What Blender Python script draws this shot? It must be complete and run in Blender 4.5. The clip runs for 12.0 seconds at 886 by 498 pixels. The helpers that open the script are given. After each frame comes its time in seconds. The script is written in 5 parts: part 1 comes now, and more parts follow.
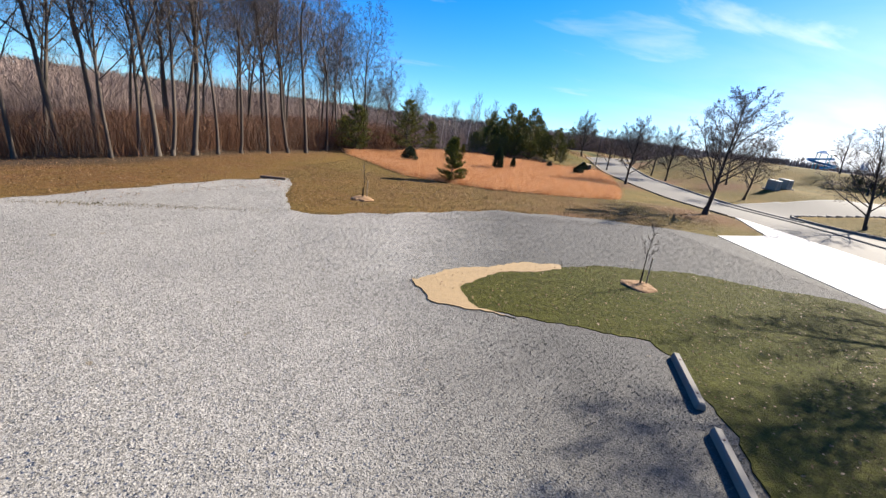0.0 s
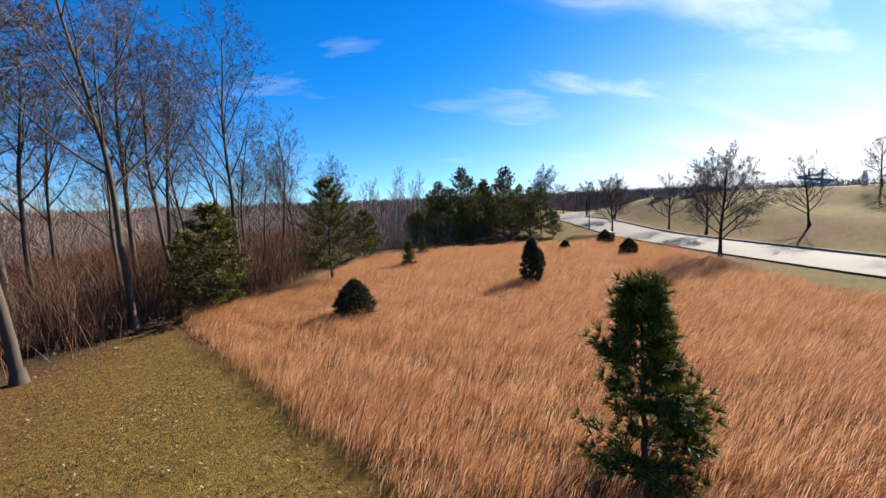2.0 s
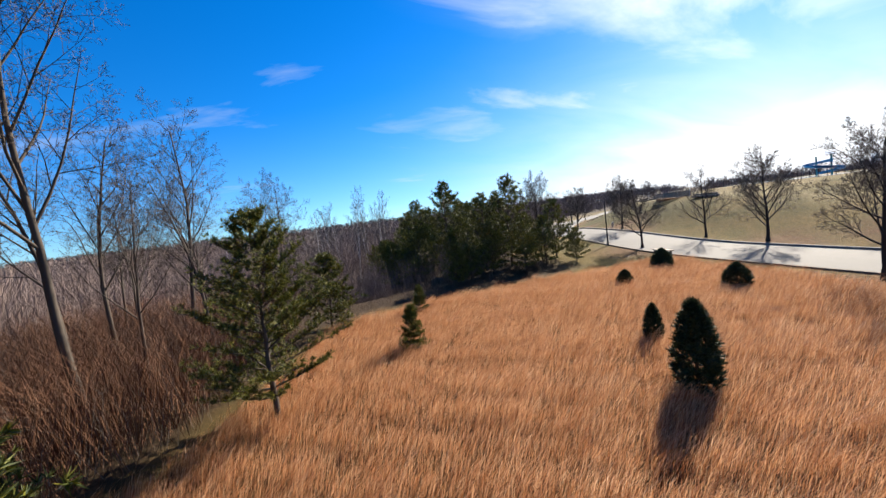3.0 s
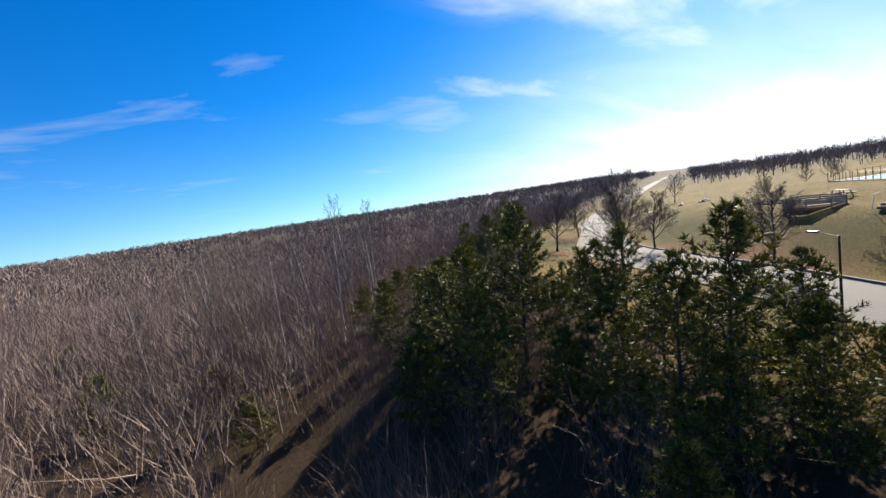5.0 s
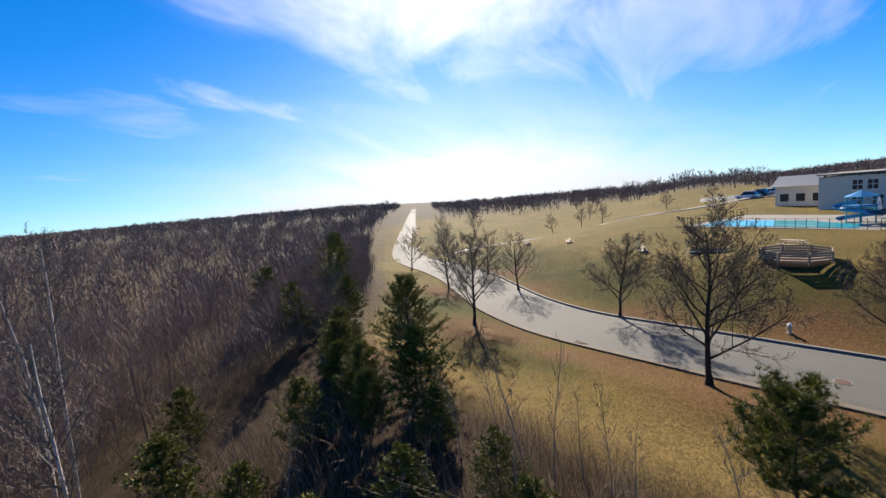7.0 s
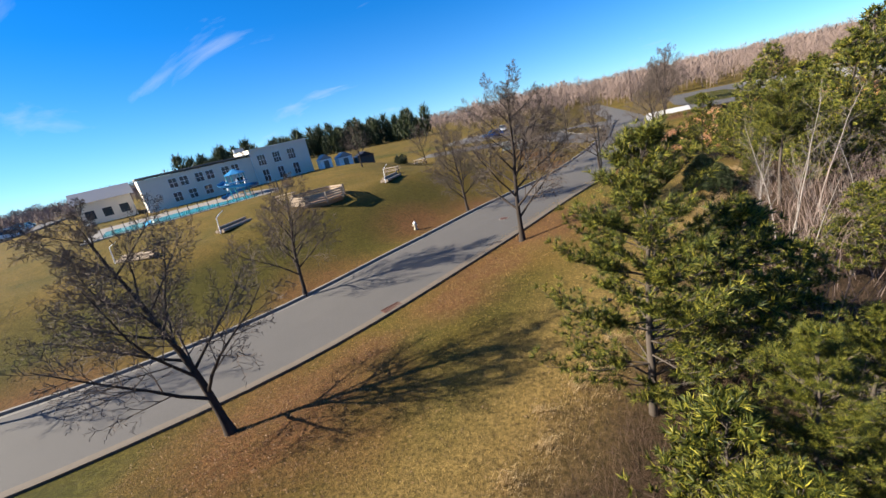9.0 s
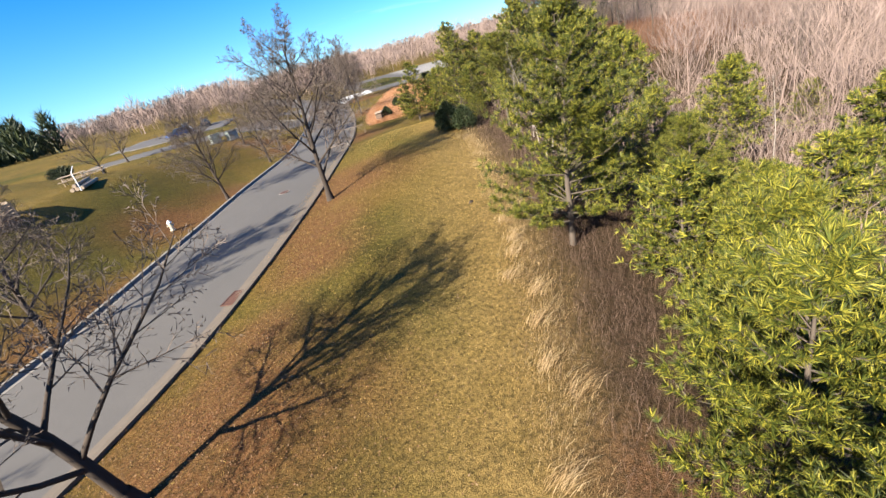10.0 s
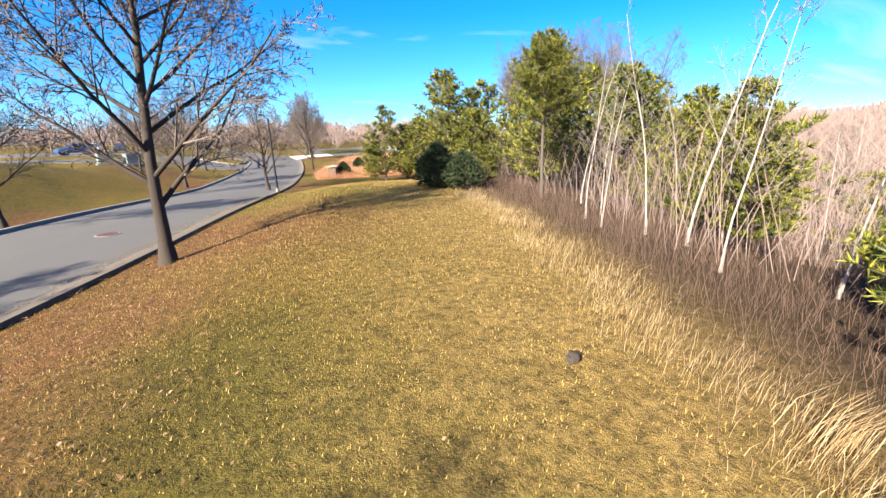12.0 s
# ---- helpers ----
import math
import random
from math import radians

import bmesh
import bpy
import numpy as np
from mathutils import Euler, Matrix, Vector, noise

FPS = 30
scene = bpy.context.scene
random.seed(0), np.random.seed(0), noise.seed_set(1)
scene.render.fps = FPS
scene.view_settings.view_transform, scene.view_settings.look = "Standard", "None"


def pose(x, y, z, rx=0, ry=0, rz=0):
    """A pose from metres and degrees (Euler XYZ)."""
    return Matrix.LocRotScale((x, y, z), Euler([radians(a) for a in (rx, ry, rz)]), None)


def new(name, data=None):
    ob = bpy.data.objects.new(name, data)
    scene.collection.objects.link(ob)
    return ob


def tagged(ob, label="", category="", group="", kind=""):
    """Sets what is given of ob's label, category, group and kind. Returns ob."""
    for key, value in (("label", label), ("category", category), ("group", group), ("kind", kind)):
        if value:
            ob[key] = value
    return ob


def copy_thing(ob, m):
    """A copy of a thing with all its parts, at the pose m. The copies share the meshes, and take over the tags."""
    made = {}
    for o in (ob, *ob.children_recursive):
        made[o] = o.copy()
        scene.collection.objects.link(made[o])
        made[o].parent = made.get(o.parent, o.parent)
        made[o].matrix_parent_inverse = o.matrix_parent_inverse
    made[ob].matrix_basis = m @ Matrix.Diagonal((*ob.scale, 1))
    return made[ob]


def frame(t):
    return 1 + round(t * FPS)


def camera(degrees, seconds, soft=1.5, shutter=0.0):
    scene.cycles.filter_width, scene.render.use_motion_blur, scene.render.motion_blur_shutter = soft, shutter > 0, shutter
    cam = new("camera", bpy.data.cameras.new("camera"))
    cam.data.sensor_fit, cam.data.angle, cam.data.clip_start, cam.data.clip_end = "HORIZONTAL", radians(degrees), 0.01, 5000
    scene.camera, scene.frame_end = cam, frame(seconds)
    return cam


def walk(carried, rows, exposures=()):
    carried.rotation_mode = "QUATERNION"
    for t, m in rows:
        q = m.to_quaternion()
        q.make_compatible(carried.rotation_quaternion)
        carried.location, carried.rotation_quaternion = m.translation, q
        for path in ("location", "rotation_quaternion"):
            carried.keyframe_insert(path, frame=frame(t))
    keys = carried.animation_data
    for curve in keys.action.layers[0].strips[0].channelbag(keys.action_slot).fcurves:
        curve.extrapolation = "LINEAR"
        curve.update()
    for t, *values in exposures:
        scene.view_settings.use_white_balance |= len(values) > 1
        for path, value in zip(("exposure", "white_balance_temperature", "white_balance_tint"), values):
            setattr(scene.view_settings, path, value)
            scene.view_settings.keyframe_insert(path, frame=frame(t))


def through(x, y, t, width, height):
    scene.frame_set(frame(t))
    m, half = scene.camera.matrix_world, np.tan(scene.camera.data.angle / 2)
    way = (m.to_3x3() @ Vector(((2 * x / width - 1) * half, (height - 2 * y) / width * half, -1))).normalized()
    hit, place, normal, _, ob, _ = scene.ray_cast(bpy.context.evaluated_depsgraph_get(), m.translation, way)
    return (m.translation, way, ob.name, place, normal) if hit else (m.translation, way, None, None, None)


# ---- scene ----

# ------------------------------------------------------------------ camera
cam = camera(93.96, 12.0, 1.5, 0.0)
PATH = [
    (0.0, pose(-0.09, -0.44, 4.29, 72.63, -7.13, -0.10)),
    (0.5, pose(-1.48, 5.94, 3.82, 77.05, -4.70, -4.59)),
    (1.0, pose(-2.46, 12.48, 3.71, 83.93, -2.88, -7.34)),
    (1.5, pose(-3.07, 19.23, 4.44, 82.56, -0.73, -10.33)),
    (2.0, pose(-3.15, 25.46, 4.43, 83.28, 2.27, -13.52)),
    (2.5, pose(-3.33, 31.80, 4.59, 84.72, 5.01, -17.26)),
    (3.0, pose(-2.86, 38.09, 5.17, 85.26, 6.92, -19.92)),
    (3.5, pose(-1.76, 43.57, 5.85, 84.99, 6.98, -20.38)),
    (4.0, pose(-0.97, 49.20, 6.92, 84.53, 7.54, -20.84)),
    (4.5, pose(-0.33, 55.06, 8.17, 83.97, 8.23, -21.84)),
    (5.0, pose(0.30, 61.19, 9.38, 83.40, 8.62, -23.94)),
    (5.5, pose(1.08, 67.67, 10.33, 82.89, 8.32, -27.68)),
    (6.0, pose(2.15, 74.54, 10.82, 82.52, 6.94, -33.62)),
    (6.5, pose(4.17, 82.04, 11.06, 83.20, 5.68, -42.73)),
    (7.0, pose(7.26, 89.81, 10.92, 82.84, 5.07, -57.94)),
    (7.5, pose(11.10, 97.24, 10.47, 81.53, 5.26, -78.06)),
    (8.0, pose(15.35, 103.72, 9.78, 79.31, 6.42, -101.87)),
    (8.5, pose(19.69, 108.66, 8.92, 76.26, 8.72, -128.17)),
    (9.0, pose(23.80, 111.44, 7.97, 72.44, 12.32, -155.75)),
    (9.5, pose(27.10, 112.45, 7.59, 66.46, 13.67, -179.38)),
    (10.0, pose(29.87, 112.46, 6.96, 62.52, 13.38, -199.09)),
    (10.5, pose(31.42, 110.90, 6.30, 61.57, 12.78, -210.18)),
    (11.0, pose(31.41, 108.38, 5.33, 65.07, 10.82, -211.27)),
    (11.5, pose(30.25, 105.09, 4.34, 69.96, 7.54, -209.72)),
    (12.0, pose(27.87, 101.10, 3.35, 74.35, 1.82, -203.12)),
]
walk(cam, PATH, [(0.0, 1.85), (1.0, 1.6), (3.5, 1.65), (5.5, 1.5), (6.7, 1.4), (8.5, 1.38), (9.0, 1.7), (9.5, 1.98), (10.5, 2.2), (12.0, 2.4)])

# ------------------------------------------------------------------ light
SUN_YAW, SUN_EL = 59.0, 31.0      # degrees clockwise from +y, and above the horizon
sun_dir = Vector((math.sin(radians(SUN_YAW)) * math.cos(radians(SUN_EL)),
                  math.cos(radians(SUN_YAW)) * math.cos(radians(SUN_EL)), math.sin(radians(SUN_EL))))
sun = new("sun", bpy.data.lights.new("sun", "SUN"))
sun.data.energy, sun.data.angle, sun.data.color = 5.0, radians(0.6), (1.0, 0.9, 0.76)
sun.rotation_euler = (-sun_dir).to_track_quat("-Z", "Y").to_euler()

world = bpy.data.worlds.new("sky")
scene.world = world
world.use_nodes = True
wn, wl = world.node_tree.nodes, world.node_tree.links
wn.clear()


def wnode(kind, **values):
    n = wn.new(kind)
    for key, value in values.items():
        n.inputs[key].default_value = value
    return n


sky = wn.new("ShaderNodeTexSky")
sky.sky_type, sky.sun_disc = "NISHITA", False
sky.sun_elevation, sky.sun_rotation = radians(SUN_EL), radians(SUN_YAW)
sky.altitude, sky.air_density, sky.dust_density, sky.ozone_density = 200, 1.0, 0.15, 4.0
coord = wn.new("ShaderNodeTexCoord")
split = wn.new("ShaderNodeSeparateXYZ")
wl.new(coord.outputs["Generated"], split.inputs[0])


def wmath(op, a, b=None, clamp=False):
    n = wn.new("ShaderNodeMath")
    n.operation, n.use_clamp = op, clamp
    for socket, value in zip(n.inputs, (a, b)):
        if value is None:
            continue
        if isinstance(value, (int, float)):
            socket.default_value = value
        else:
            wl.new(value, socket)
    return n.outputs[0]


# thin high cloud laid on a flat layer far overhead
up = wmath("MAXIMUM", wmath("ADD", split.outputs["Z"], 0.05), 0.012)
lifted = wn.new("ShaderNodeCombineXYZ")
wl.new(split.outputs["X"], lifted.inputs[0]), wl.new(split.outputs["Y"], lifted.inputs[1]), wl.new(up, lifted.inputs[2])
wl.new(lifted.outputs[0], sky.inputs["Vector"])
flat_x, flat_y = wmath("DIVIDE", split.outputs["X"], wmath("ADD", up, 0.16)), wmath("DIVIDE", split.outputs["Y"], wmath("ADD", up, 0.16))
layer = wn.new("ShaderNodeCombineXYZ")
wl.new(flat_x, layer.inputs[0]), wl.new(flat_y, layer.inputs[1])
turn = wnode("ShaderNodeMapping", Location=(1.35, 0.6, 0), Rotation=(0, 0, radians(-35)), Scale=(0.75, 1.5, 1.0))
wl.new(layer.outputs[0], turn.inputs[0])
wisps = wnode("ShaderNodeTexNoise", Scale=1.25, Detail=8.0, Roughness=0.56, Distortion=0.7)
wl.new(turn.outputs[0], wisps.inputs["Vector"])
veil = wnode("ShaderNodeTexNoise", Scale=0.55, Detail=3.0, Roughness=0.5, Distortion=0.3)
wl.new(turn.outputs[0], veil.inputs["Vector"])
# more cloud and haze towards the sun's quarter of the sky
side = wn.new("ShaderNodeVectorMath")
side.operation = "DOT_PRODUCT"
wl.new(coord.outputs["Generated"], side.inputs[0])
side.inputs[1].default_value = sun_dir
toward = wmath("MAXIMUM", side.outputs["Value"], 0.0)
near_sun = wmath("POWER", toward, 6.0)
cover = wn.new("ShaderNodeMapRange")
density = wmath("ADD", wmath("MULTIPLY", wisps.outputs[0], 0.7), wmath("MULTIPLY", veil.outputs[0], 0.3))
wl.new(wmath("ADD", density, wmath("MULTIPLY", near_sun, 0.16)), cover.inputs["Value"])
cover.inputs["From Min"].default_value, cover.inputs["From Max"].default_value = 0.55, 0.86
low = wmath("SUBTRACT", 1.0, up, True)
flat_len = wmath("MAXIMUM", wmath("SQRT", wmath("ADD", wmath("MULTIPLY", split.outputs["X"], split.outputs["X"]), wmath("MULTIPLY", split.outputs["Y"], split.outputs["Y"]))), 0.01)
flat_dot = wmath("ADD", wmath("MULTIPLY", split.outputs["X"], math.sin(radians(SUN_YAW))), wmath("MULTIPLY", split.outputs["Y"], math.cos(radians(SUN_YAW))))
sunward = wmath("POWER", wmath("MAXIMUM", wmath("DIVIDE", flat_dot, flat_len), 0.0), 7.0)
ragged = wmath("ADD", wmath("MULTIPLY", wisps.outputs[0], 1.3), 0.35)
haze = wmath("MULTIPLY", wmath("POWER", low, 6.5), wmath("ADD", wmath("MULTIPLY", wmath("MULTIPLY", sunward, ragged), 2.0), 0.2))
glow = wmath("MULTIPLY", wmath("POWER", toward, 20.0), wmath("MULTIPLY", wmath("MAXIMUM", wmath("SUBTRACT", wisps.outputs[0], 0.34), 0.0), 4.2))
cloud_col = wnode("ShaderNodeMixRGB", Color1=(9.5, 10.2, 11.4, 1), Color2=(21.0, 21.0, 21.0, 1))
wl.new(near_sun, cloud_col.inputs[0])
mix_c = wn.new("ShaderNodeMixRGB")
wl.new(wmath("MAXIMUM", wmath("MAXIMUM", wmath("MULTIPLY", cover.outputs[0], 0.92), haze), glow, True), mix_c.inputs[0])
deep = wnode("ShaderNodeHueSaturation", Saturation=1.45, Value=1.85)
wl.new(sky.outputs[0], deep.inputs["Color"])
tint = wnode("ShaderNodeMixRGB", Fac=1.0, Color2=(0.7, 1.0, 1.22, 1))
tint.blend_type = "MULTIPLY"
wl.new(deep.outputs[0], tint.inputs[1])
wl.new(tint.outputs[0], mix_c.inputs[1]), wl.new(cloud_col.outputs[0], mix_c.inputs[2])
back = wnode("ShaderNodeBackground", Strength=0.0275)
wout = wn.new("ShaderNodeOutputWorld")
wl.new(mix_c.outputs[0], back.inputs[0]), wl.new(back.outputs[0], wout.inputs[0])
scene.view_settings.exposure = 0.0

# ------------------------------------------------------------------ materials


class Mat:
    """A node material with a Principled shader and a few short ways to wire it."""

    def __init__(self, name, rough=0.8, spec=0.3, metal=0.0):
        self.m = bpy.data.materials.new(name)
        self.m.use_nodes = True
        self.n, self.l = self.m.node_tree.nodes, self.m.node_tree.links
        self.p = self.n["Principled BSDF"]
        self.p.inputs["Roughness"].default_value = rough
        self.p.inputs["Specular IOR Level"].default_value = spec
        self.p.inputs["Metallic"].default_value = metal
        self.tc = self.n.new("ShaderNodeTexCoord")

    def noise(self, scale, detail=4.0, rough=0.6, dist=0.0, space="Object", stretch=None):
        t = self.n.new("ShaderNodeTexNoise")
        t.inputs["Scale"].default_value, t.inputs["Detail"].default_value = scale, detail
        t.inputs["Roughness"].default_value, t.inputs["Distortion"].default_value = rough, dist
        src = self.tc.outputs[space]
        if stretch:
            mp = self.n.new("ShaderNodeMapping")
            mp.inputs["Scale"].default_value = stretch
            self.l.new(src, mp.inputs[0])
            src = mp.outputs[0]
        self.l.new(src, t.inputs["Vector"])
        return t.outputs[0]

    def cells(self, scale, feature="F1", out="Distance"):
        t = self.n.new("ShaderNodeTexVoronoi")
        t.feature = feature
        t.inputs["Scale"].default_value = scale
        self.l.new(self.tc.outputs["Object"], t.inputs["Vector"])
        return t.outputs[out]

    def ramp(self, fac, stops):
        r = self.n.new("ShaderNodeValToRGB")
        while len(r.color_ramp.elements) < len(stops):
            r.color_ramp.elements.new(0.5)
        for e, (pos, col) in zip(r.color_ramp.elements, stops):
            e.position, e.color = pos, (*col, 1.0)
        self.l.new(fac, r.inputs[0])
        return r.outputs[0]

    def mix(self, fac, a, b, kind="MIX"):
        x = self.n.new("ShaderNodeMixRGB")
        x.blend_type = kind
        for socket, v in zip(x.inputs, (fac, a, b)):
            if isinstance(v, (int, float)):
                socket.default_value = v
            elif isinstance(v, tuple):
                socket.default_value = (*v, 1.0)
            else:
                self.l.new(v, socket)
        return x.outputs[0]

    def math(self, op, a, b=0.0, clamp=False):
        x = self.n.new("ShaderNodeMath")
        x.operation, x.use_clamp = op, clamp
        for socket, v in zip(x.inputs, (a, b)):
            if isinstance(v, (int, float)):
                socket.default_value = v
            else:
                self.l.new(v, socket)
        return x.outputs[0]

    def attr(self, name):
        a = self.n.new("ShaderNodeAttribute")
        a.attribute_name = name
        return a.outputs["Fac"]

    def island(self):
        g = self.n.new("ShaderNodeNewGeometry")
        return g.outputs["Random Per Island"]

    def per_object(self):
        return self.n.new("ShaderNodeObjectInfo").outputs["Random"]

    def color(self, src):
        if isinstance(src, tuple):
            self.p.inputs["Base Color"].default_value = (*src, 1.0)
        else:
            self.l.new(src, self.p.inputs["Base Color"])
        return self

    def bump(self, src, strength=0.4, depth=0.02):
        b = self.n.new("ShaderNodeBump")
        b.inputs["Strength"].default_value, b.inputs["Distance"].default_value = strength, depth
        self.l.new(src, b.inputs["Height"])
        self.l.new(b.outputs[0], self.p.inputs["Normal"])
        return self

    def leafy(self, amount):
        """Lets light through thin leaves."""
        self.p.inputs["Transmission Weight"].default_value = 0.0
        tr = self.n.new("ShaderNodeBsdfTranslucent")
        mx = self.n.new("ShaderNodeMixShader")
        mx.inputs[0].default_value = amount
        out = self.n["Material Output"]
        src = self.p.inputs["Base Color"].links
        if src:
            self.l.new(src[0].from_socket, tr.inputs[0])
        else:
            tr.inputs[0].default_value = self.p.inputs["Base Color"].default_value
        self.l.new(self.p.outputs[0], mx.inputs[1]), self.l.new(tr.outputs[0], mx.inputs[2])
        self.l.new(mx.outputs[0], out.inputs[0])
        return self


def plain(name, col, rough=0.6, metal=0.0, vary=0.25, scale=6.0, bump=0.15):
    m = Mat(name, rough, 0.4, metal)
    dark, light = tuple(c * (1 - vary) for c in col), tuple(min(1.0, c * (1 + vary)) for c in col)
    m.color(m.mix(m.noise(scale, 5), dark, light))
    m.bump(m.noise(scale * 9, 3), bump, 0.01)
    return m.m


def ground_material():
    m = Mat("ground_cover", 0.95, 0.1)
    patch, fine, blades = m.noise(0.16, 5, 0.62, 0.6), m.noise(2.2, 6, 0.7), m.noise(26, 4, 0.75)
    lawn = m.ramp(patch, [(0.3, (0.0619, 0.0595, 0.00763)), (0.46, (0.138, 0.1, 0.0162)), (0.62, (0.19, 0.122, 0.024)), (0.78, (0.225, 0.132, 0.038))])
    lawn = m.mix(m.math("MULTIPLY", fine, 0.65), lawn, m.ramp(fine, [(0.35, (0.0476, 0.0381, 0.00763)), (0.65, (0.205, 0.135, 0.034))]))
    lawn = m.mix(m.attr("green"), lawn, m.mix(fine, (0.017, 0.0285, 0.0026), (0.068, 0.074, 0.0098)))
    leaf = m.mix(m.cells(9, "F1", "Color"), (0.114, 0.0476, 0.0167), (0.176, 0.0903, 0.0357))
    duff = m.mix(fine, (0.0333, 0.02, 0.0124), (0.1, 0.0619, 0.0381))
    straw = m.mix(fine, (0.0666, 0.0333, 0.0133), (0.133, 0.0714, 0.0309))
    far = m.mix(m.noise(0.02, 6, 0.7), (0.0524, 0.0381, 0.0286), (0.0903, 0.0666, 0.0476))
    edge = m.math("SUBTRACT", m.noise(0.55, 5, 0.7), 0.5)

    def mask(name, soft=0.9):
        a = m.attr(name)
        return m.math("ADD", a, m.math("MULTIPLY", m.math("MULTIPLY", edge, soft), m.math("MULTIPLY", a, m.math("SUBTRACT", 1.6, a))), True)

    lawn = m.mix(mask("dry", 1.4), lawn, m.mix(fine, (0.19, 0.124, 0.036), (0.32, 0.215, 0.078)))
    c = m.mix(mask("leaves", 2.2), lawn, leaf)
    c = m.mix(mask("meadow"), c, straw)
    c = m.mix(mask("woods"), c, duff)
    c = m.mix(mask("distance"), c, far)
    c = m.mix(mask("bare", 1.5), c, m.mix(fine, (0.143, 0.0571, 0.0262), (0.171, 0.0952, 0.0524)))
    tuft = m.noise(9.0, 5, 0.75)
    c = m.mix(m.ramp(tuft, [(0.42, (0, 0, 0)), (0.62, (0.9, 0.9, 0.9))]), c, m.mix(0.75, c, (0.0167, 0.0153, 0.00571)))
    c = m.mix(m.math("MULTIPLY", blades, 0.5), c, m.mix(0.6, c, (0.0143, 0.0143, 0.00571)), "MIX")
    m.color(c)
    m.bump(m.math("ADD", blades, m.math("MULTIPLY", fine, 1.5)), 0.8, 0.06)
    return m.m


def gravel_material():
    m = Mat("grey_gravel", 0.9, 0.25)
    stones = m.cells(42, "F1", "Color")
    g = m.n.new("ShaderNodeRGBToBW")
    m.l.new(stones, g.inputs[0])
    wear = m.noise(0.13, 5, 0.6, 1.2)
    c = m.ramp(g.outputs[0], [(0.12, (0.082, 0.0771, 0.0699)), (0.45, (0.207, 0.198, 0.181)), (0.85, (0.357, 0.342, 0.318))])
    c = m.mix(m.math("MULTIPLY", m.noise(0.35, 6, 0.65, 0.8), 0.8), c, m.mix(0.5, c, (0.114, 0.11, 0.104)))
    c = m.mix(m.ramp(wear, [(0.4, (0, 0, 0)), (0.66, (0.7, 0.7, 0.7))]), c, m.mix(0.5, c, (0.0999, 0.0964, 0.0928)))
    place = m.n.new("ShaderNodeSeparateXYZ")
    m.l.new(m.tc.outputs["Object"], place.inputs[0])
    across = m.math("ADD", m.math("MULTIPLY", place.outputs["X"], 0.115), m.math("MULTIPLY", m.noise(0.22, 5, 0.7, 0.6), 0.55))
    east_shade = m.ramp(across, [(0.15, (0, 0, 0)), (0.6, (1, 1, 1))])     # shaded sides of backlit stones, put into the gravel's colour eastwards
    c = m.mix(east_shade, c, m.mix(0.8, c, (0.042, 0.041, 0.04)))
    m.color(m.mix(m.math("GREATER_THAN", m.noise(1.3, 4, 0.8), 0.68), c, (0.143, 0.118, 0.0857)))
    m.bump(m.math("ADD", m.cells(34), m.noise(90, 2)), 0.6, 0.02)
    return m.m


def asphalt_material():
    m = Mat("worn_grey_asphalt", 0.85, 0.3)
    speck, stain = m.noise(70, 4, 0.8), m.noise(0.5, 6, 0.7, 0.5)
    c = m.mix(speck, (0.04, 0.038, 0.035), (0.1, 0.095, 0.0885))
    m.color(m.mix(m.math("MULTIPLY", stain, 0.6), c, m.mix(0.6, c, (0.124, 0.114, 0.102))))
    m.bump(speck, 0.4, 0.01)
    return m.m


def bark_material(name, dark, light, scale=5.0):
    m = Mat(name, 0.9, 0.15)
    grain = m.noise(scale, 6, 0.7, 0.4, "Object", (0.476, 0.476, 0.119))
    c = m.mix(grain, dark, light)
    m.color(m.mix(m.math("MULTIPLY", m.per_object(), 0.4), c, m.mix(0.5, c, light)))
    m.bump(grain, 0.6, 0.03)
    return m.m


def foliage_material(name, a, b, c, through=0.25):
    m = Mat(name, 0.6, 0.3)
    k = m.ramp(m.island(), [(0.0, a), (0.55, b), (1.0, c)])
    m.color(m.mix(m.math("MULTIPLY", m.per_object(), 0.35), k, m.mix(0.5, k, a)))
    return m.leafy(through).m


GROUND, GRAVEL, ASPHALT = ground_material(), gravel_material(), asphalt_material()
CONCRETE = plain("pale_concrete", (0.162, 0.15, 0.133), 0.9, 0, 0.2, 3.0)
CONCRETE_NEW = plain("new_white_concrete", (0.4, 0.39, 0.37), 0.85, 0, 0.1, 1.5)
GUTTER = plain("tan_gutter_concrete", (0.105, 0.0854, 0.0644), 0.9, 0, 0.25, 2.5)
BARK_DARK = bark_material("dark_street_tree_bark", (0.0167, 0.0133, 0.0109), (0.0666, 0.0524, 0.0428))
BARK_GREY = bark_material("grey_woodland_bark", (0.0245, 0.0189, 0.0154), (0.119, 0.098, 0.0784), 3.0)
BARK_BIRCH = bark_material("white_grey_birch_bark", (0.27, 0.235, 0.21), (0.56, 0.51, 0.465), 4.0)
BARK_SILVER = bark_material("silver_grey_young_bark", (0.15, 0.128, 0.112), (0.36, 0.32, 0.285), 4.0)
BARK_PALE = bark_material("pale_sapling_bark", (0.0619, 0.0524, 0.0452), (0.176, 0.155, 0.138), 4.0)
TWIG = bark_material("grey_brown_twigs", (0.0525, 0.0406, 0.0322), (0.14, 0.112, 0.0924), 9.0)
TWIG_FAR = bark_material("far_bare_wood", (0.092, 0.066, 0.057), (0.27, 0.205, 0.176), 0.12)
BRUSH = bark_material("reddish_brown_brush", (0.07, 0.0315, 0.0175), (0.203, 0.105, 0.0595), 0.5)
BRAMBLE = bark_material("brown_brambles", (0.0428, 0.0276, 0.02), (0.119, 0.0784, 0.0571), 0.5)
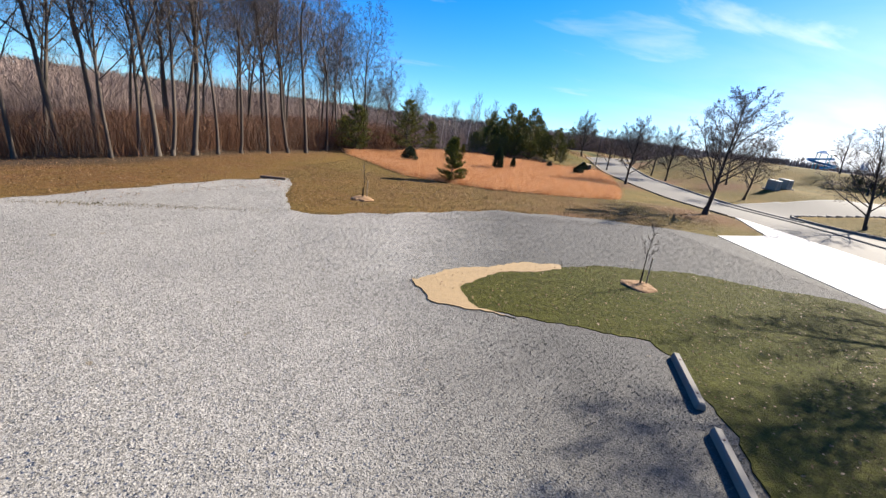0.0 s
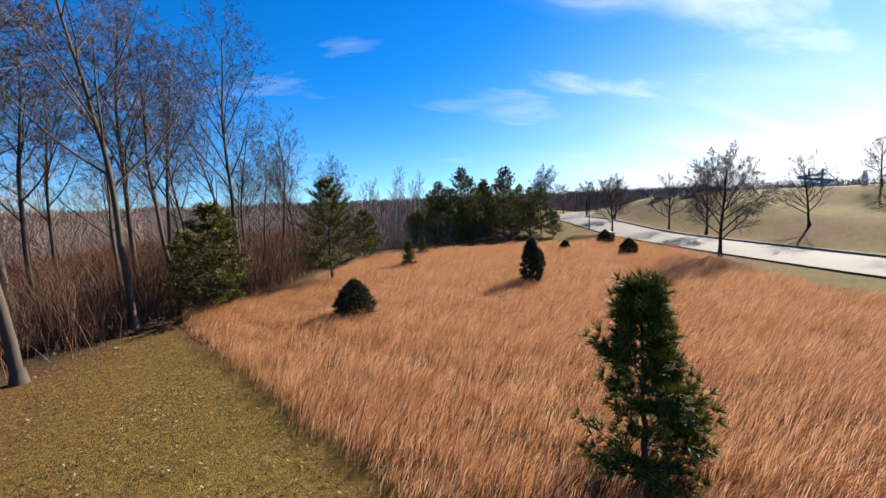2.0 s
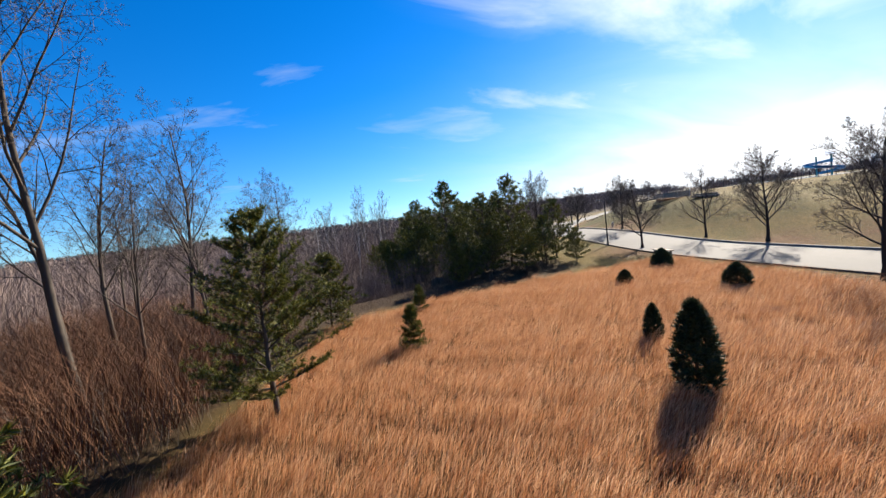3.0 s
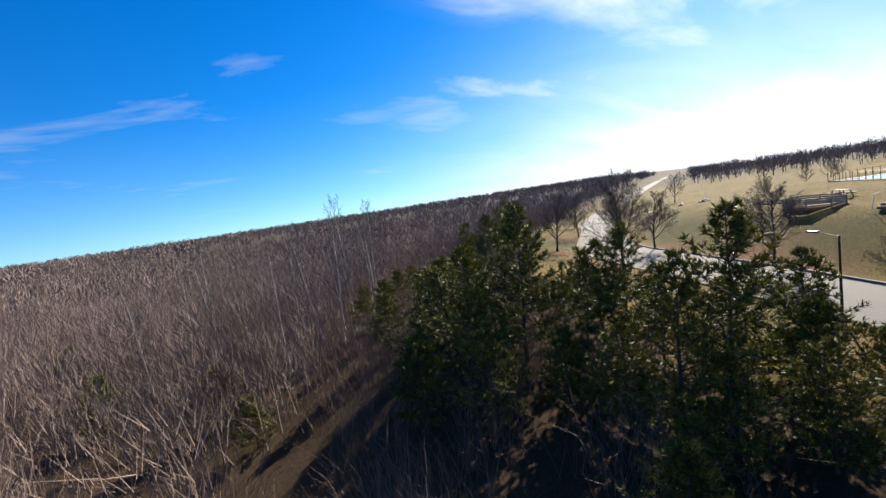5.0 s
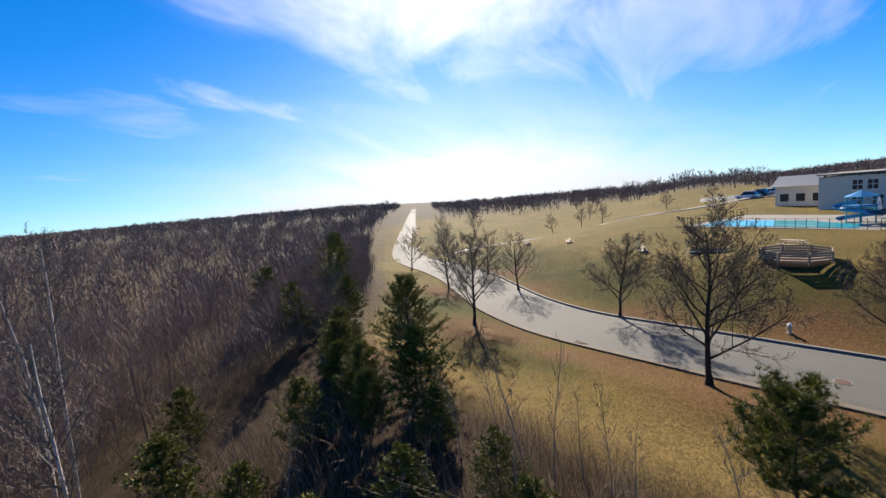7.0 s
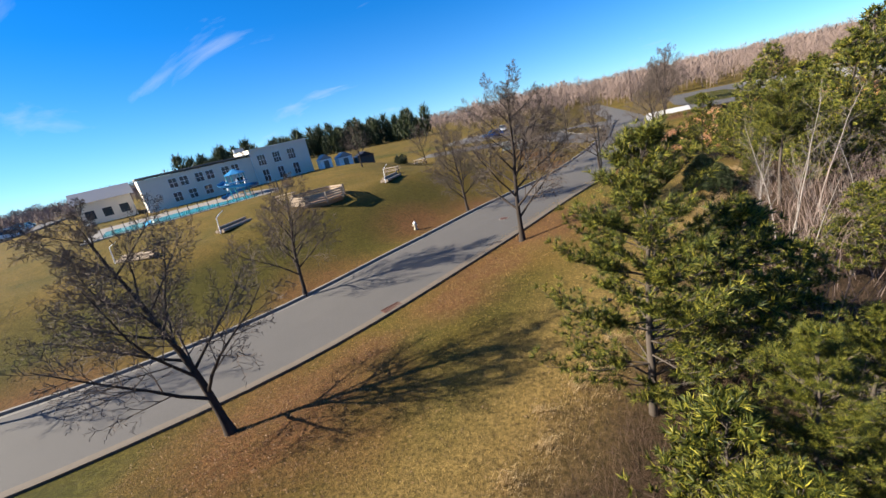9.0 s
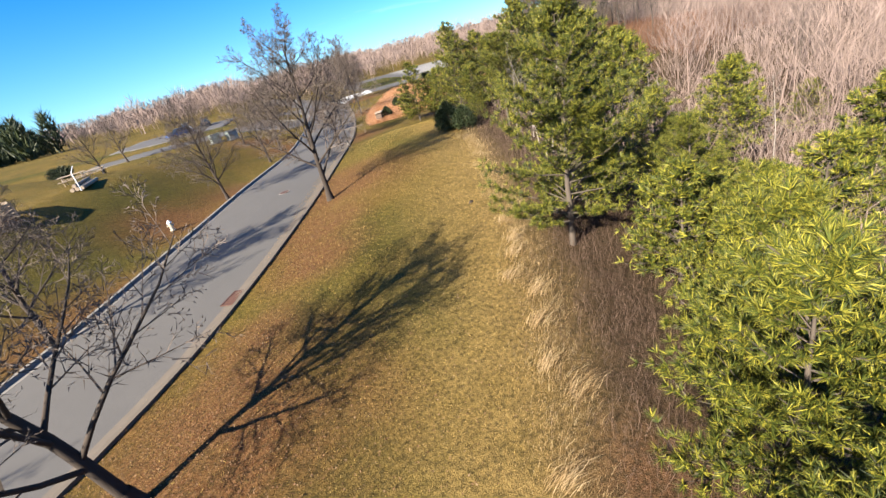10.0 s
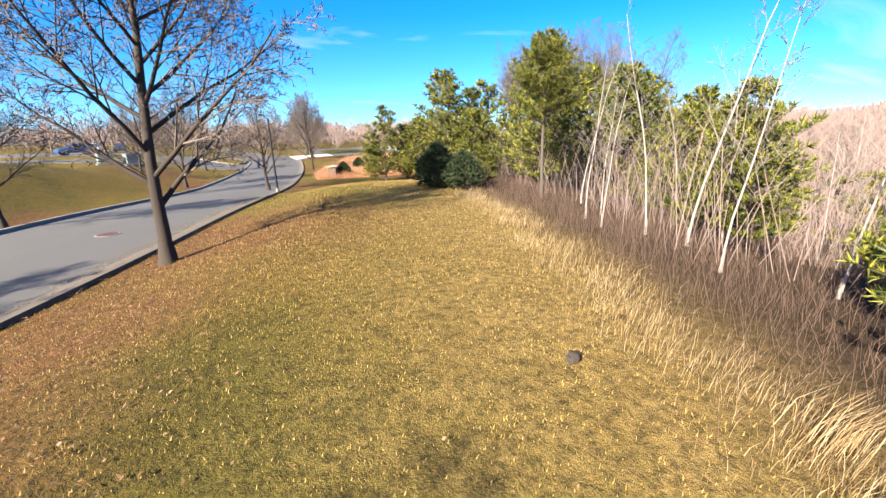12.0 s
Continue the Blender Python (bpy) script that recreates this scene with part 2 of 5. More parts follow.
NEEDLE = foliage_material("green_pine_needles", (0.01, 0.019, 0.003), (0.07, 0.084, 0.009), (0.29, 0.255, 0.03), 0.07)
NEEDLE_DARK = foliage_material("dark_cedar_foliage", (0.012, 0.022, 0.01), (0.03, 0.045, 0.016), (0.06, 0.07, 0.025), 0.1)
SEDGE = foliage_material("russet_broom_sedge", (0.13, 0.042, 0.016), (0.47, 0.215, 0.09), (0.74, 0.47, 0.27), 0.42)
PINK_STRAW = foliage_material("pinkish_straw_seed_heads", (0.3, 0.14, 0.06), (0.66, 0.38, 0.2), (0.8, 0.56, 0.36), 0.45)
STRAW = foliage_material("pale_straw_grass", (0.224, 0.14, 0.0595), (0.385, 0.273, 0.133), (0.546, 0.434, 0.266), 0.35)
TURF = foliage_material("winter_turf_blades", (0.091, 0.07, 0.0091), (0.294, 0.196, 0.0385), (0.525, 0.35, 0.126), 0.25)
TURF_GREEN = foliage_material("green_turf_blades", (0.0126, 0.0238, 0.0035), (0.035, 0.049, 0.0084), (0.14, 0.115, 0.035), 0.2)
TURF_DRY = foliage_material("dry_tan_turf_blades", (0.0571, 0.0405, 0.0143), (0.129, 0.0903, 0.0333), (0.214, 0.157, 0.0763), 0.25)
LEAF = foliage_material("fallen_oak_leaves", (0.0952, 0.0405, 0.0167), (0.162, 0.0854, 0.0381), (0.238, 0.162, 0.0903), 0.1)

# ------------------------------------------------------------------ mesh tools


def mesh_of(name, verts, faces, *mats, smooth=False):
    me = bpy.data.meshes.new(name)
    me.from_pydata(verts, [], faces)
    for mt in mats:
        me.materials.append(mt)
    if smooth:
        me.polygons.foreach_set("use_smooth", np.ones(len(me.polygons), dtype=bool))
    me.update()
    return me


def part(name, bm, material, parent, label=""):
    me = bpy.data.meshes.new(name)
    bm.to_mesh(me)
    bm.free()
    me.materials.append(material)
    ob = new(name, me)
    ob.parent = parent
    return tagged(ob, label)


def mesh_part(name, verts, faces, material, parent, label="", smooth=False):
    ob = new(name, mesh_of(name, verts, faces, material, smooth=smooth))
    ob.parent = parent
    return tagged(ob, label)


def box(bm, size, at=(0, 0, 0), rz=0.0, bevel=0.0, rx=0.0, ry=0.0):
    m = Matrix.Translation(at) @ Euler((radians(rx), radians(ry), radians(rz))).to_matrix().to_4x4() @ Matrix.Diagonal((*size, 1))
    made = bmesh.ops.create_cube(bm, size=1.0, matrix=m)
    if bevel:
        edges = list({e for v in made["verts"] for e in v.link_edges})
        bmesh.ops.bevel(bm, geom=edges, offset=bevel, segments=2, profile=0.6, affect="EDGES")
    return bm


def tube(bm, a, b, r1, r2=None, n=10):
    a, b = Vector(a), Vector(b)
    m = Matrix.Translation((a + b) / 2) @ (b - a).to_track_quat("Z", "Y").to_matrix().to_4x4()
    bmesh.ops.create_cone(bm, cap_ends=True, segments=n, radius1=r1, radius2=r1 if r2 is None else r2, depth=(b - a).length, matrix=m)
    return bm


def thing(name, at, rz=0.0, label="", category="", group="", kind=""):
    ob = new(name)
    ob.matrix_basis = pose(*at, 0, 0, rz)
    return tagged(ob, label, category, group, kind)


# ------------------------------------------------------------------ the plan
LINE = np.array([(42, -70), (35, -30), (29.5, 0), (26.4, 20), (26.2, 32), (26.8, 42), (27.5, 50), (28.5, 58), (29.8, 66), (31.4, 74), (33.0, 81), (34.9, 88), (37.0, 94), (39.8, 99.8),
                 (43.8, 105.6), (49, 111), (55, 117), (62, 125), (70, 134.5), (82, 147), (100, 161.5), (150, 198), (220, 249), (400, 379), (620, 537)], dtype=float)


def smooth_line(points, step):
    """A rounded line through the points (Catmull-Rom)."""
    out = []
    p = np.vstack([2 * points[0] - points[1], points, 2 * points[-1] - points[-2]])
    for i in range(1, len(p) - 2):
        n = max(2, int(np.linalg.norm(p[i + 1] - p[i]) / step))
        for k in range(n):
            u = k / n
            out.append(0.5 * (2 * p[i] + (p[i + 1] - p[i - 1]) * u + (2 * p[i - 1] - 5 * p[i] + 4 * p[i + 1] - p[i + 2]) * u ** 2 + (3 * p[i] - p[i - 1] - 3 * p[i + 1] + p[i + 2]) * u ** 3))
    out.append(p[-2])
    return np.array(out)


ROAD = smooth_line(LINE, 1.5)
ROAD_HALF = 3.15


def step01(x):
    x = np.clip(x, 0, 1)
    return x * x * (3 - 2 * x)


def road_side(x, y):
    """Metres from the road's middle, positive to its right going north, and the road's own y there."""
    p, q = ROAD[:-1], ROAD[1:]
    d = q - p
    u = np.clip(((x[:, None] - p[None, :, 0]) * d[:, 0] + (y[:, None] - p[None, :, 1]) * d[:, 1]) / (d ** 2).sum(1), 0, 1)
    fx, fy = p[:, 0] + u * d[:, 0], p[:, 1] + u * d[:, 1]
    r = np.hypot(x[:, None] - fx, y[:, None] - fy)
    k = r.argmin(1)
    i = np.arange(len(x))
    sign = np.sign(d[k, 1] * (x - p[k, 0]) - d[k, 0] * (y - p[k, 1]))
    return r[i, k] * np.where(sign == 0, 1, sign), fy[i, k]


def wave(x, y, size, seed):
    """A cheap smooth roughness between -1 and 1."""
    a = np.sin(x / size * 1.3 + seed) * np.cos(y / size * 1.1 - seed * 1.7)
    return 0.6 * a + 0.4 * np.sin((x * 0.7 + y * 0.9) / size * 2.1 + seed * 2.3)


def height(x, y):
    x, y = np.atleast_1d(np.asarray(x, dtype=float)), np.atleast_1d(np.asarray(y, dtype=float))
    out = np.empty(len(x))
    for i in range(0, len(x), 20000):
        out[i:i + 20000] = _height(x[i:i + 20000], y[i:i + 20000])
    return out


def _height(x, y):
    d, ry = road_side(x, y)
    z = -0.35 * step01((ry - 28) / 14) + 0.75 * step01((ry - 62) / 22) - 0.4 * step01((ry - 90) / 12) - 2.2 * step01((ry - 114) / 40)
    east = np.maximum(d - 3.6, 0)
    lift = (0.55 + 0.45 * step01((y - 50) / 22)) * (1 - 0.6 * step01((y - 98) / 34))
    z = z + lift * (3.2 * step01(east / 12) + 0.6 * step01((east - 12) / 14) + 0.034 * np.clip(east - 28, 0, 90))
    west = np.maximum(-d - 3.6, 0)
    north = step01((y - 66) / 16)
    z = z + north * (0.75 * step01(west / 5) - 7.0 * step01((west - 9) / 30))
    z = z - (1 - north) * 3.0 * step01((-x - 11) / 35) * step01((y + 5) / 30)
    r = np.hypot(x - 10, y - 60)
    valley = step01((((x - 10) * 0.966 + (y - 60) * 0.259) / (r + 1e-6) - 0.86) / 0.12)
    z = z + (1 - valley) * (5 * step01((r - 160) / 500) * np.where(d < 0, 1.0, 0.3) + 8 * step01((r - 500) / 1500))
    z = z - valley * 0.012 * np.clip(r - 140, 0, 6000)
    hill = step01((32 - np.hypot(x - 80, y - 70)) / 13)
    z = z * (1 - hill) + 4.1 * hill
    calm = step01((r - 40) / 80) * (1 - hill) * step01((np.hypot(x, y - 2) - 30) / 14)
    z = z + calm * wave(x, y, 60, 2.0) * 1.2 * step01((np.abs(d) - 6) / 30)
    lot = step01((np.abs(d) - 3.4) / 3) * np.where((y < 28) & (x < 19.6), 0.0, 1.0)
    return z + lot * wave(x, y, 4.5, 5.0) * 0.045


def h1(x, y):
    return float(height(x, y)[0])


def inside(poly, x, y):
    px, py = np.asarray(poly, dtype=float).T
    hit = np.zeros(len(x), dtype=bool)
    j = len(px) - 1
    for i in range(len(px)):
        cross = ((py[i] > y) != (py[j] > y)) & (x < (px[j] - px[i]) * (y - py[i]) / (py[j] - py[i] + 1e-12) + px[i])
        hit ^= cross
        j = i
    return hit


def edge_distance(poly, x, y):
    p = np.asarray(poly, dtype=float)
    q = np.roll(p, -1, 0)
    d = q - p
    u = np.clip(((x[:, None] - p[None, :, 0]) * d[:, 0] + (y[:, None] - p[None, :, 1]) * d[:, 1]) / ((d ** 2).sum(1) + 1e-9), 0, 1)
    return np.hypot(x[:, None] - p[:, 0] - u * d[:, 0], y[:, None] - p[:, 1] - u * d[:, 1]).min(1)


def soft_inside(poly, x, y, soft):
    s = np.where(inside(poly, x, y), 1.0, -1.0) * edge_distance(poly, x, y)
    return step01(s / soft + 0.5)


MEADOW = [(-10.6, 46), (-9.0, 42.5), (-6.3, 38.0), (-3.8, 33.4), (-2.3, 30.9), (0.6, 29.6), (3.8, 28.8), (6.7, 29.2), (10.4, 30.0), (14.8, 32.6), (18.0, 40.5), (20.8, 48.5),
          (23.0, 56.5), (23.6, 62.2), (17.8, 63.0), (11.8, 63.2), (5.8, 63.0), (1.4, 62.8), (-1.9, 61.0), (-3.4, 56.5), (-6.5, 50.1)]
LOT = [(-40, -30), (-40, 6), (-26, 9), (-14.5, 13.0), (-12.9, 16.1), (-10.6, 20.8), (-8.4, 23.4), (-5.9, 16.1), (-4.9, 15.9), (-1.8, 17.8), (3.3, 21.4), (8.9, 22.5),
       (13.0, 22.3), (16.2, 21.5), (15.8, 12.5), (17.5, 5), (18, -30)]
ISLAND = [(-0.4, 10.2), (0.3, 9.0), (1.7, 8.6), (3.5, 8.5), (5.2, 8.0), (5.6, 7.2), (5.2, 5.4), (4.8, 3.0), (4.9, -4), (6, -14), (11, -16), (14.6, -10), (15.2, 2), (15.2, 10.9),
          (15.0, 12.6), (12.8, 13.0), (10.2, 13.8), (7.1, 13.7), (3.7, 12.7), (1.5, 11.5)]
WOODS = [(-17.5, 23), (-14.5, 35), (-12.2, 41), (-10.9, 45.6), (-6.9, 50.2), (-3.9, 56.5), (-2.2, 61.4), (1.4, 63.4), (6, 63.8), (14, 64.2), (18.5, 66), (17.4, 74), (18.2, 82), (20.0, 87), (21.8, 93.5), (22.9, 97),
         (24.2, 100.5), (25.2, 103), (26.4, 106), (27.6, 109.2), (31, 113), (38, 117.5), (46, 123), (54, 131), (64, 142), (78, 154), (110, 178), (300, 320), (300, 900), (-900, 900), (-900, -300), (-60, -300), (-45, -20), (-34, 12), (-24, 19)]

EDGE = np.array([(18.6, 79), (19.6, 83.5), (21.0, 87.5), (22.6, 93.4), (23.5, 96.6), (24.6, 100.2), (25.6, 102.9), (26.3, 105), (27.2, 106.9), (28.0, 109.0), (29.6, 111.6)])
edge_pts = smooth_line(EDGE, 0.22)
FRINGE = smooth_line(EDGE, 1.0)

# ------------------------------------------------------------------ ground, car park and road


def ground_sheet():
    fine_x, fine_y = np.arange(-46, 62.01, 0.6), np.arange(-24, 140.01, 0.6)
    far_a = np.array([3, 7, 13, 22, 35, 55, 85, 130, 200, 320, 520, 850, 1400, 2400, 4200], dtype=float)
    xs = np.concatenate([fine_x[0] - far_a[::-1], fine_x, fine_x[-1] + far_a])
    ys = np.concatenate([fine_y[0] - far_a[::-1], fine_y, fine_y[-1] + far_a])
    gx, gy = np.meshgrid(xs, ys)
    x, y = gx.ravel(), gy.ravel()
    z = height(x, y)
    d, ry = np.empty(len(x)), np.empty(len(x))
    for i in range(0, len(x), 20000):
        d[i:i + 20000], ry[i:i + 20000] = road_side(x[i:i + 20000], y[i:i + 20000])
    z[np.abs(d) < ROAD_HALF + 0.2] -= 0.12
    inner = inside(LOT, x, y) & (edge_distance(LOT, x, y) > 0.7)
    z[inner] -= 0.12
    nx, ny = len(xs), len(ys)
    idx = np.arange(nx * ny).reshape(ny, nx)
    faces = np.stack([idx[:-1, :-1], idx[:-1, 1:], idx[1:, 1:], idx[1:, :-1]], -1).reshape(-1, 4)
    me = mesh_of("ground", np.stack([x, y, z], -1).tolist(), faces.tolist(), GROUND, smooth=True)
    woods = soft_inside(WOODS, x, y, 3.0)
    meadow = soft_inside(MEADOW, x, y, 1.5)
    leaves = np.zeros(len(x))
    for tx, ty, rad in LEAF_SPOTS:
        leaves = np.maximum(leaves, 1 - np.hypot((x - tx), (y - ty)) / rad)
    leaves = np.clip(leaves * 1.4, 0, 1)
    leaves = np.maximum(leaves, 0.55 * step01((y - 14) / 3) * step01((33 - y) / 5) * step01((17 - x) / 6) * step01((x + 14) / 4))
    leaves = np.maximum(leaves, 0.8 * step01((-x - 4) / 10) * step01((y - 9) / 8) * step01((68 - y) / 10) * step01((8 - x) / 4))
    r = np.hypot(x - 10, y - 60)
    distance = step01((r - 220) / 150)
    green = np.clip(0.75 * step01((x - 9) / 5) * step01((34 - y) / 6) * step01((y - 26) / 3) + 0.8 * step01((east_mask(d)) / 3) * step01((11 - east_mask(d)) / 5) * step01((y - 70) / 8) * (0.7 + 0.3 * wave(x, y, 7, 1.0)), 0, 1)
    green = np.maximum(green, 0.12 * step01((-d - 3.5) / 2) * step01((11 + d) / 4) * step01((y - 68) / 6))
    bare = np.zeros(len(x))
    for tx, ty, rad in ((28, 112.5, 2.5), (50, 84, 4), (27, 109.5, 1.6), (58, 111, 4), (5.6, 102, 2)):
        bare = np.maximum(bare, 0.9 - np.hypot(x - tx, y - ty) / rad)
    for tx, ty, rad in ((29.6, 97.8, 3.2), (32.0, 101.0, 2.4), (23.6, 84.0, 2.5), (24.6, 78.0, 3.5), (33.0, 107.0, 4.0), (40.5, 111.5, 7.5), (29.0, 103.2, 3.0)):
        green = np.maximum(green, 0.75 * np.clip(1.3 - np.hypot(x - tx, y - ty) / rad, 0, 1))
    dry = np.zeros(len(x))
    near = (np.abs(x - 24) < 14) & (np.abs(y - 95) < 30)
    dry[near] = 0.85 * np.clip(1.25 - np.min(np.hypot(x[near][:, None] - FRINGE[:, 0], y[near][:, None] - FRINGE[:, 1]), 1) / 4.0, 0, 1)
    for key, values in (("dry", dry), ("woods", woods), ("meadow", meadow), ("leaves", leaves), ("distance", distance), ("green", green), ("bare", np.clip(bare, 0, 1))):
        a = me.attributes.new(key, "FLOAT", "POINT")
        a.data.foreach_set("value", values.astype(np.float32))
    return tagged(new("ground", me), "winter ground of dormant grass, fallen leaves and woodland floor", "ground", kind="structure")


def east_mask(d):
    return d - 3.5


def slab(name, outline, lift, material, label, category, wobble=0.0, thick=0.25, kind="structure", step=0.5):
    """A thin sheet with a real edge, laid on the ground."""
    p = np.asarray(outline, dtype=float)
    pts = []
    rng = random.Random(len(outline))
    for i in range(len(p)):
        a, b = p[i], p[(i + 1) % len(p)]
        n = max(1, int(np.linalg.norm(b - a) / step))
        nrm = np.array([b[1] - a[1], a[0] - b[0]]) / (np.linalg.norm(b - a) + 1e-9)
        for k in range(n):
            q = a + (b - a) * k / n
            pts.append(q + nrm * wobble * (rng.random() - 0.5 + 0.8 * math.sin((q[0] + q[1]) * 1.7)))
    pts = np.array(pts)
    z = height(pts[:, 0], pts[:, 1]) + lift
    bm = bmesh.new()
    vs = [bm.verts.new((q[0], q[1], zz)) for q, zz in zip(pts, z)]
    f = bm.faces.new(vs)
    f.normal_update()
    if f.normal.z < 0:
        f.normal_flip()
    side = bmesh.ops.extrude_edge_only(bm, edges=list(f.edges))
    for v in side["geom"]:
        if isinstance(v, bmesh.types.BMVert):
            v.co.z -= thick
    bmesh.ops.triangulate(bm, faces=[f])
    me = bpy.data.meshes.new(name)
    bm.to_mesh(me)
    bm.free()
    me.materials.append(material)
    return tagged(new(name, me), label, category, kind=kind)


def ribbon(name, profile, start, end, material, label, category, kind="structure", step_from=0):
    """Sweeps a cross section (offset from the road's middle, height) along the road between two of its y."""
    line = ROAD
    keep = [i for i in range(len(line)) if start <= line[i][1] <= end]
    verts, faces = [], []
    pts = line[keep]
    tang = np.gradient(pts, axis=0)
    tang /= np.linalg.norm(tang, axis=1)[:, None]
    base = height(pts[:, 0], pts[:, 1])
    n = len(profile)
    for p, t, z in zip(pts, tang, base):
        for off, up_ in profile:
            verts.append((p[0] + t[1] * off, p[1] - t[0] * off, z + up_))
    for i in range(len(pts) - 1):
        for k in range(n - 1):
            a = i * n + k
            faces.append((a, a + 1, a + n + 1, a + n))
    return tagged(new(name, mesh_of(name, verts, faces, material)), label, category, kind=kind)


LAWN_TREES = [(30.3, 89.7, 8.6, 0), (35.4, 105.5, 7.5, 1), (27.8, 68.6, 6.4, 1), (22.6, 49.2, 7.4, 0), (20.4, 30.1, 9.2, 1), (37.05, 80.9, 6.6, 0), (41.6, 95.6, 6.7, 1), (34.0, 61.4, 7.4, 0),
    (38.4, 54.6, 6.4, 2), (49.4, 107.4, 6.4, 3), (56.5, 114.6, 6.0, 2), (48.3, 115.8, 6.6, 3), (34.2, 45.0, 6.8, 3), (60, 130, 7, 2), (70, 129, 6.5, 2)]
PARK_TREES = [(95, 146, 8, 3), (34.9, 67.6, 6.5, 2), (112, 146, 8, 3), (55, 52, 6.0, 2), (60, 62, 6, 3), (55, 44, 6, 3), (118, 112, 5, 2), (126, 98, 5, 3),
    (133, 88, 5, 2), (140, 120, 5, 3), (19.6, 12.4, 12.0, 1), (32.2, 29.4, 7.5, 2), (121, 118, 5, 3), (115, 124, 5, 2)]
STREET_TREES = LAWN_TREES + PARK_TREES
LEAF_SPOTS = [(x - 1.2, y - 1.0, 5.5) for x, y, *_ in STREET_TREES[:12]] + [(31.4, 93.5, 4), (31.5, 97, 3), (33.6, 101, 2.5), (34.6, 104, 3), (29, 86, 4), (39.5, 84, 5), (8, 22, 3), (12, 12, 3)]

ground_sheet()
slab("parking_lot", LOT, 0.02, GRAVEL, "pale grey gravel car park with a ragged edge against the grass", "car park", 0.13, step=0.2)
isle = slab("grass_island", ISLAND, 0.034, GROUND, "grass island with a worn sandy tip in the gravel car park", "grass island", 0.13, step=0.18)
shade_of_green = isle.data.attributes.new("green", "FLOAT", "POINT")
shade_of_green.data.foreach_set("value", np.full(len(isle.data.vertices), 0.85, dtype=np.float32))
slab("driveway_apron", [(16.0, 21.9), (15.6, 12.4), (20.6, 14.0), (23.2, 15.4), (23.2, 27.1), (22.9, 30.2), (20.2, 23.6)], 0.045, CONCRETE_NEW, "white concrete driveway apron between gravel and road", "driveway", 0.0)
ribbon("road", [(-ROAD_HALF, 0.0), (-1.5, 0.035), (0, 0.06), (1.5, 0.035), (ROAD_HALF, 0.0)], -70, 600, ASPHALT, "worn grey asphalt park road, slightly crowned", "road")
H = ROAD_HALF
ribbon("kerb", [(-H - 0.6, -0.15), (-H - 0.6, 0.11), (-H - 0.46, 0.12), (-H - 0.36, 0.03), (-H, 0.012), (-H, -0.1)], 30.5, 200, GUTTER, "low pale concrete kerb and gutter beside the lawn", "kerb")
ribbon("kerb", [(H, -0.1), (H, 0.006), (H + 0.24, 0.012), (H + 0.27, 0.16), (H + 0.43, 0.165), (H + 0.45, -0.2)], 31, 200, CONCRETE, "concrete kerb with a shaded upright face along the park", "kerb")

# ------------------------------------------------------------------ bare trees


class Wood:
    """Collects tapered tubes for a tree's trunk and branches."""

    def __init__(self):
        self.v, self.f = [], []

    def limb(self, points, radii, sides):
        base = len(self.v)
        ref = Vector((0.31, 0.95, 0.12))
        if sides == 1:
            a = (points[-1] - points[0]).cross(Vector((math.sin(base), math.cos(base * 1.7), math.sin(base * 0.37)))).normalized() * radii[0] * 1.5
            self.v.extend((tuple(points[0] - a), tuple(points[0] + a), tuple(points[-1])))
            self.f.append((base, base + 1, base + 2))
            return
        for i, (p, r) in enumerate(zip(points, radii)):
            a = points[min(i + 1, len(points) - 1)] - points[max(i - 1, 0)]
            u = a.cross(ref).normalized()
            w = a.cross(u).normalized()
            for k in range(sides):
                g = 2 * math.pi * k / sides
                self.v.append(tuple(p + (u * math.cos(g) + w * math.sin(g)) * r))
        for i in range(len(points) - 1):
            for k in range(sides):
                a, b = base + i * sides + k, base + i * sides + (k + 1) % sides
                self.f.append((a, b, b + sides, a + sides))


def grow(wood, rng, start, way, length, radius, level, top, spec):
    """One branch and, along it, its children. spec: per level (children, angle, length ratio, droop, sides, segments)."""
    kids, angle, ratio, lift, sides, segs = spec[level][:6]
    bend = 0.035 if level == 0 else 0.1
    pts, rad, p, d = [Vector(start)], [radius], Vector(start), Vector(way).normalized()
    for i in range(segs):
        d = (d + Vector((rng.gauss(0, bend), rng.gauss(0, bend), rng.gauss(0, 0.06) + lift))).normalized()
        p = p + d * (length / segs)
        pts.append(p.copy())
        rad.append(max(radius * (1 - 0.8 * (i + 1) / segs), 0.004))
    wood[0 if level == 0 else (1 if level < top else 2)].limb(pts, rad, sides)
    if level >= len(spec) - 1:
        return
    first = spec[0][6] if level == 0 and len(spec[0]) > 6 else 0.2
    for k in range(kids):
        u = first + (1 - first) * (k + rng.random()) / kids
        i = min(int(u * segs), segs - 1)
        q = pts[i].lerp(pts[i + 1], u * segs - i)
        axis = (pts[i + 1] - pts[i]).normalized()
        g = k * 2.4 + rng.random() * 0.9
        out = axis.orthogonal().normalized()
        out.rotate(Matrix.Rotation(g, 3, axis))
        a = radians(angle * (0.75 + 0.5 * rng.random()))
        child = axis * math.cos(a) + out * math.sin(a)
        shrink = (1.0 - 0.62 * (u - first) / (1 - first)) if level == 0 else (1.05 - 0.6 * u)
        grow(wood, rng, q, child, length * ratio * shrink * (0.75 + 0.5 * rng.random()), max(radius * (1 - 0.75 * u) * 0.54, 0.008), level + 1, top, spec)


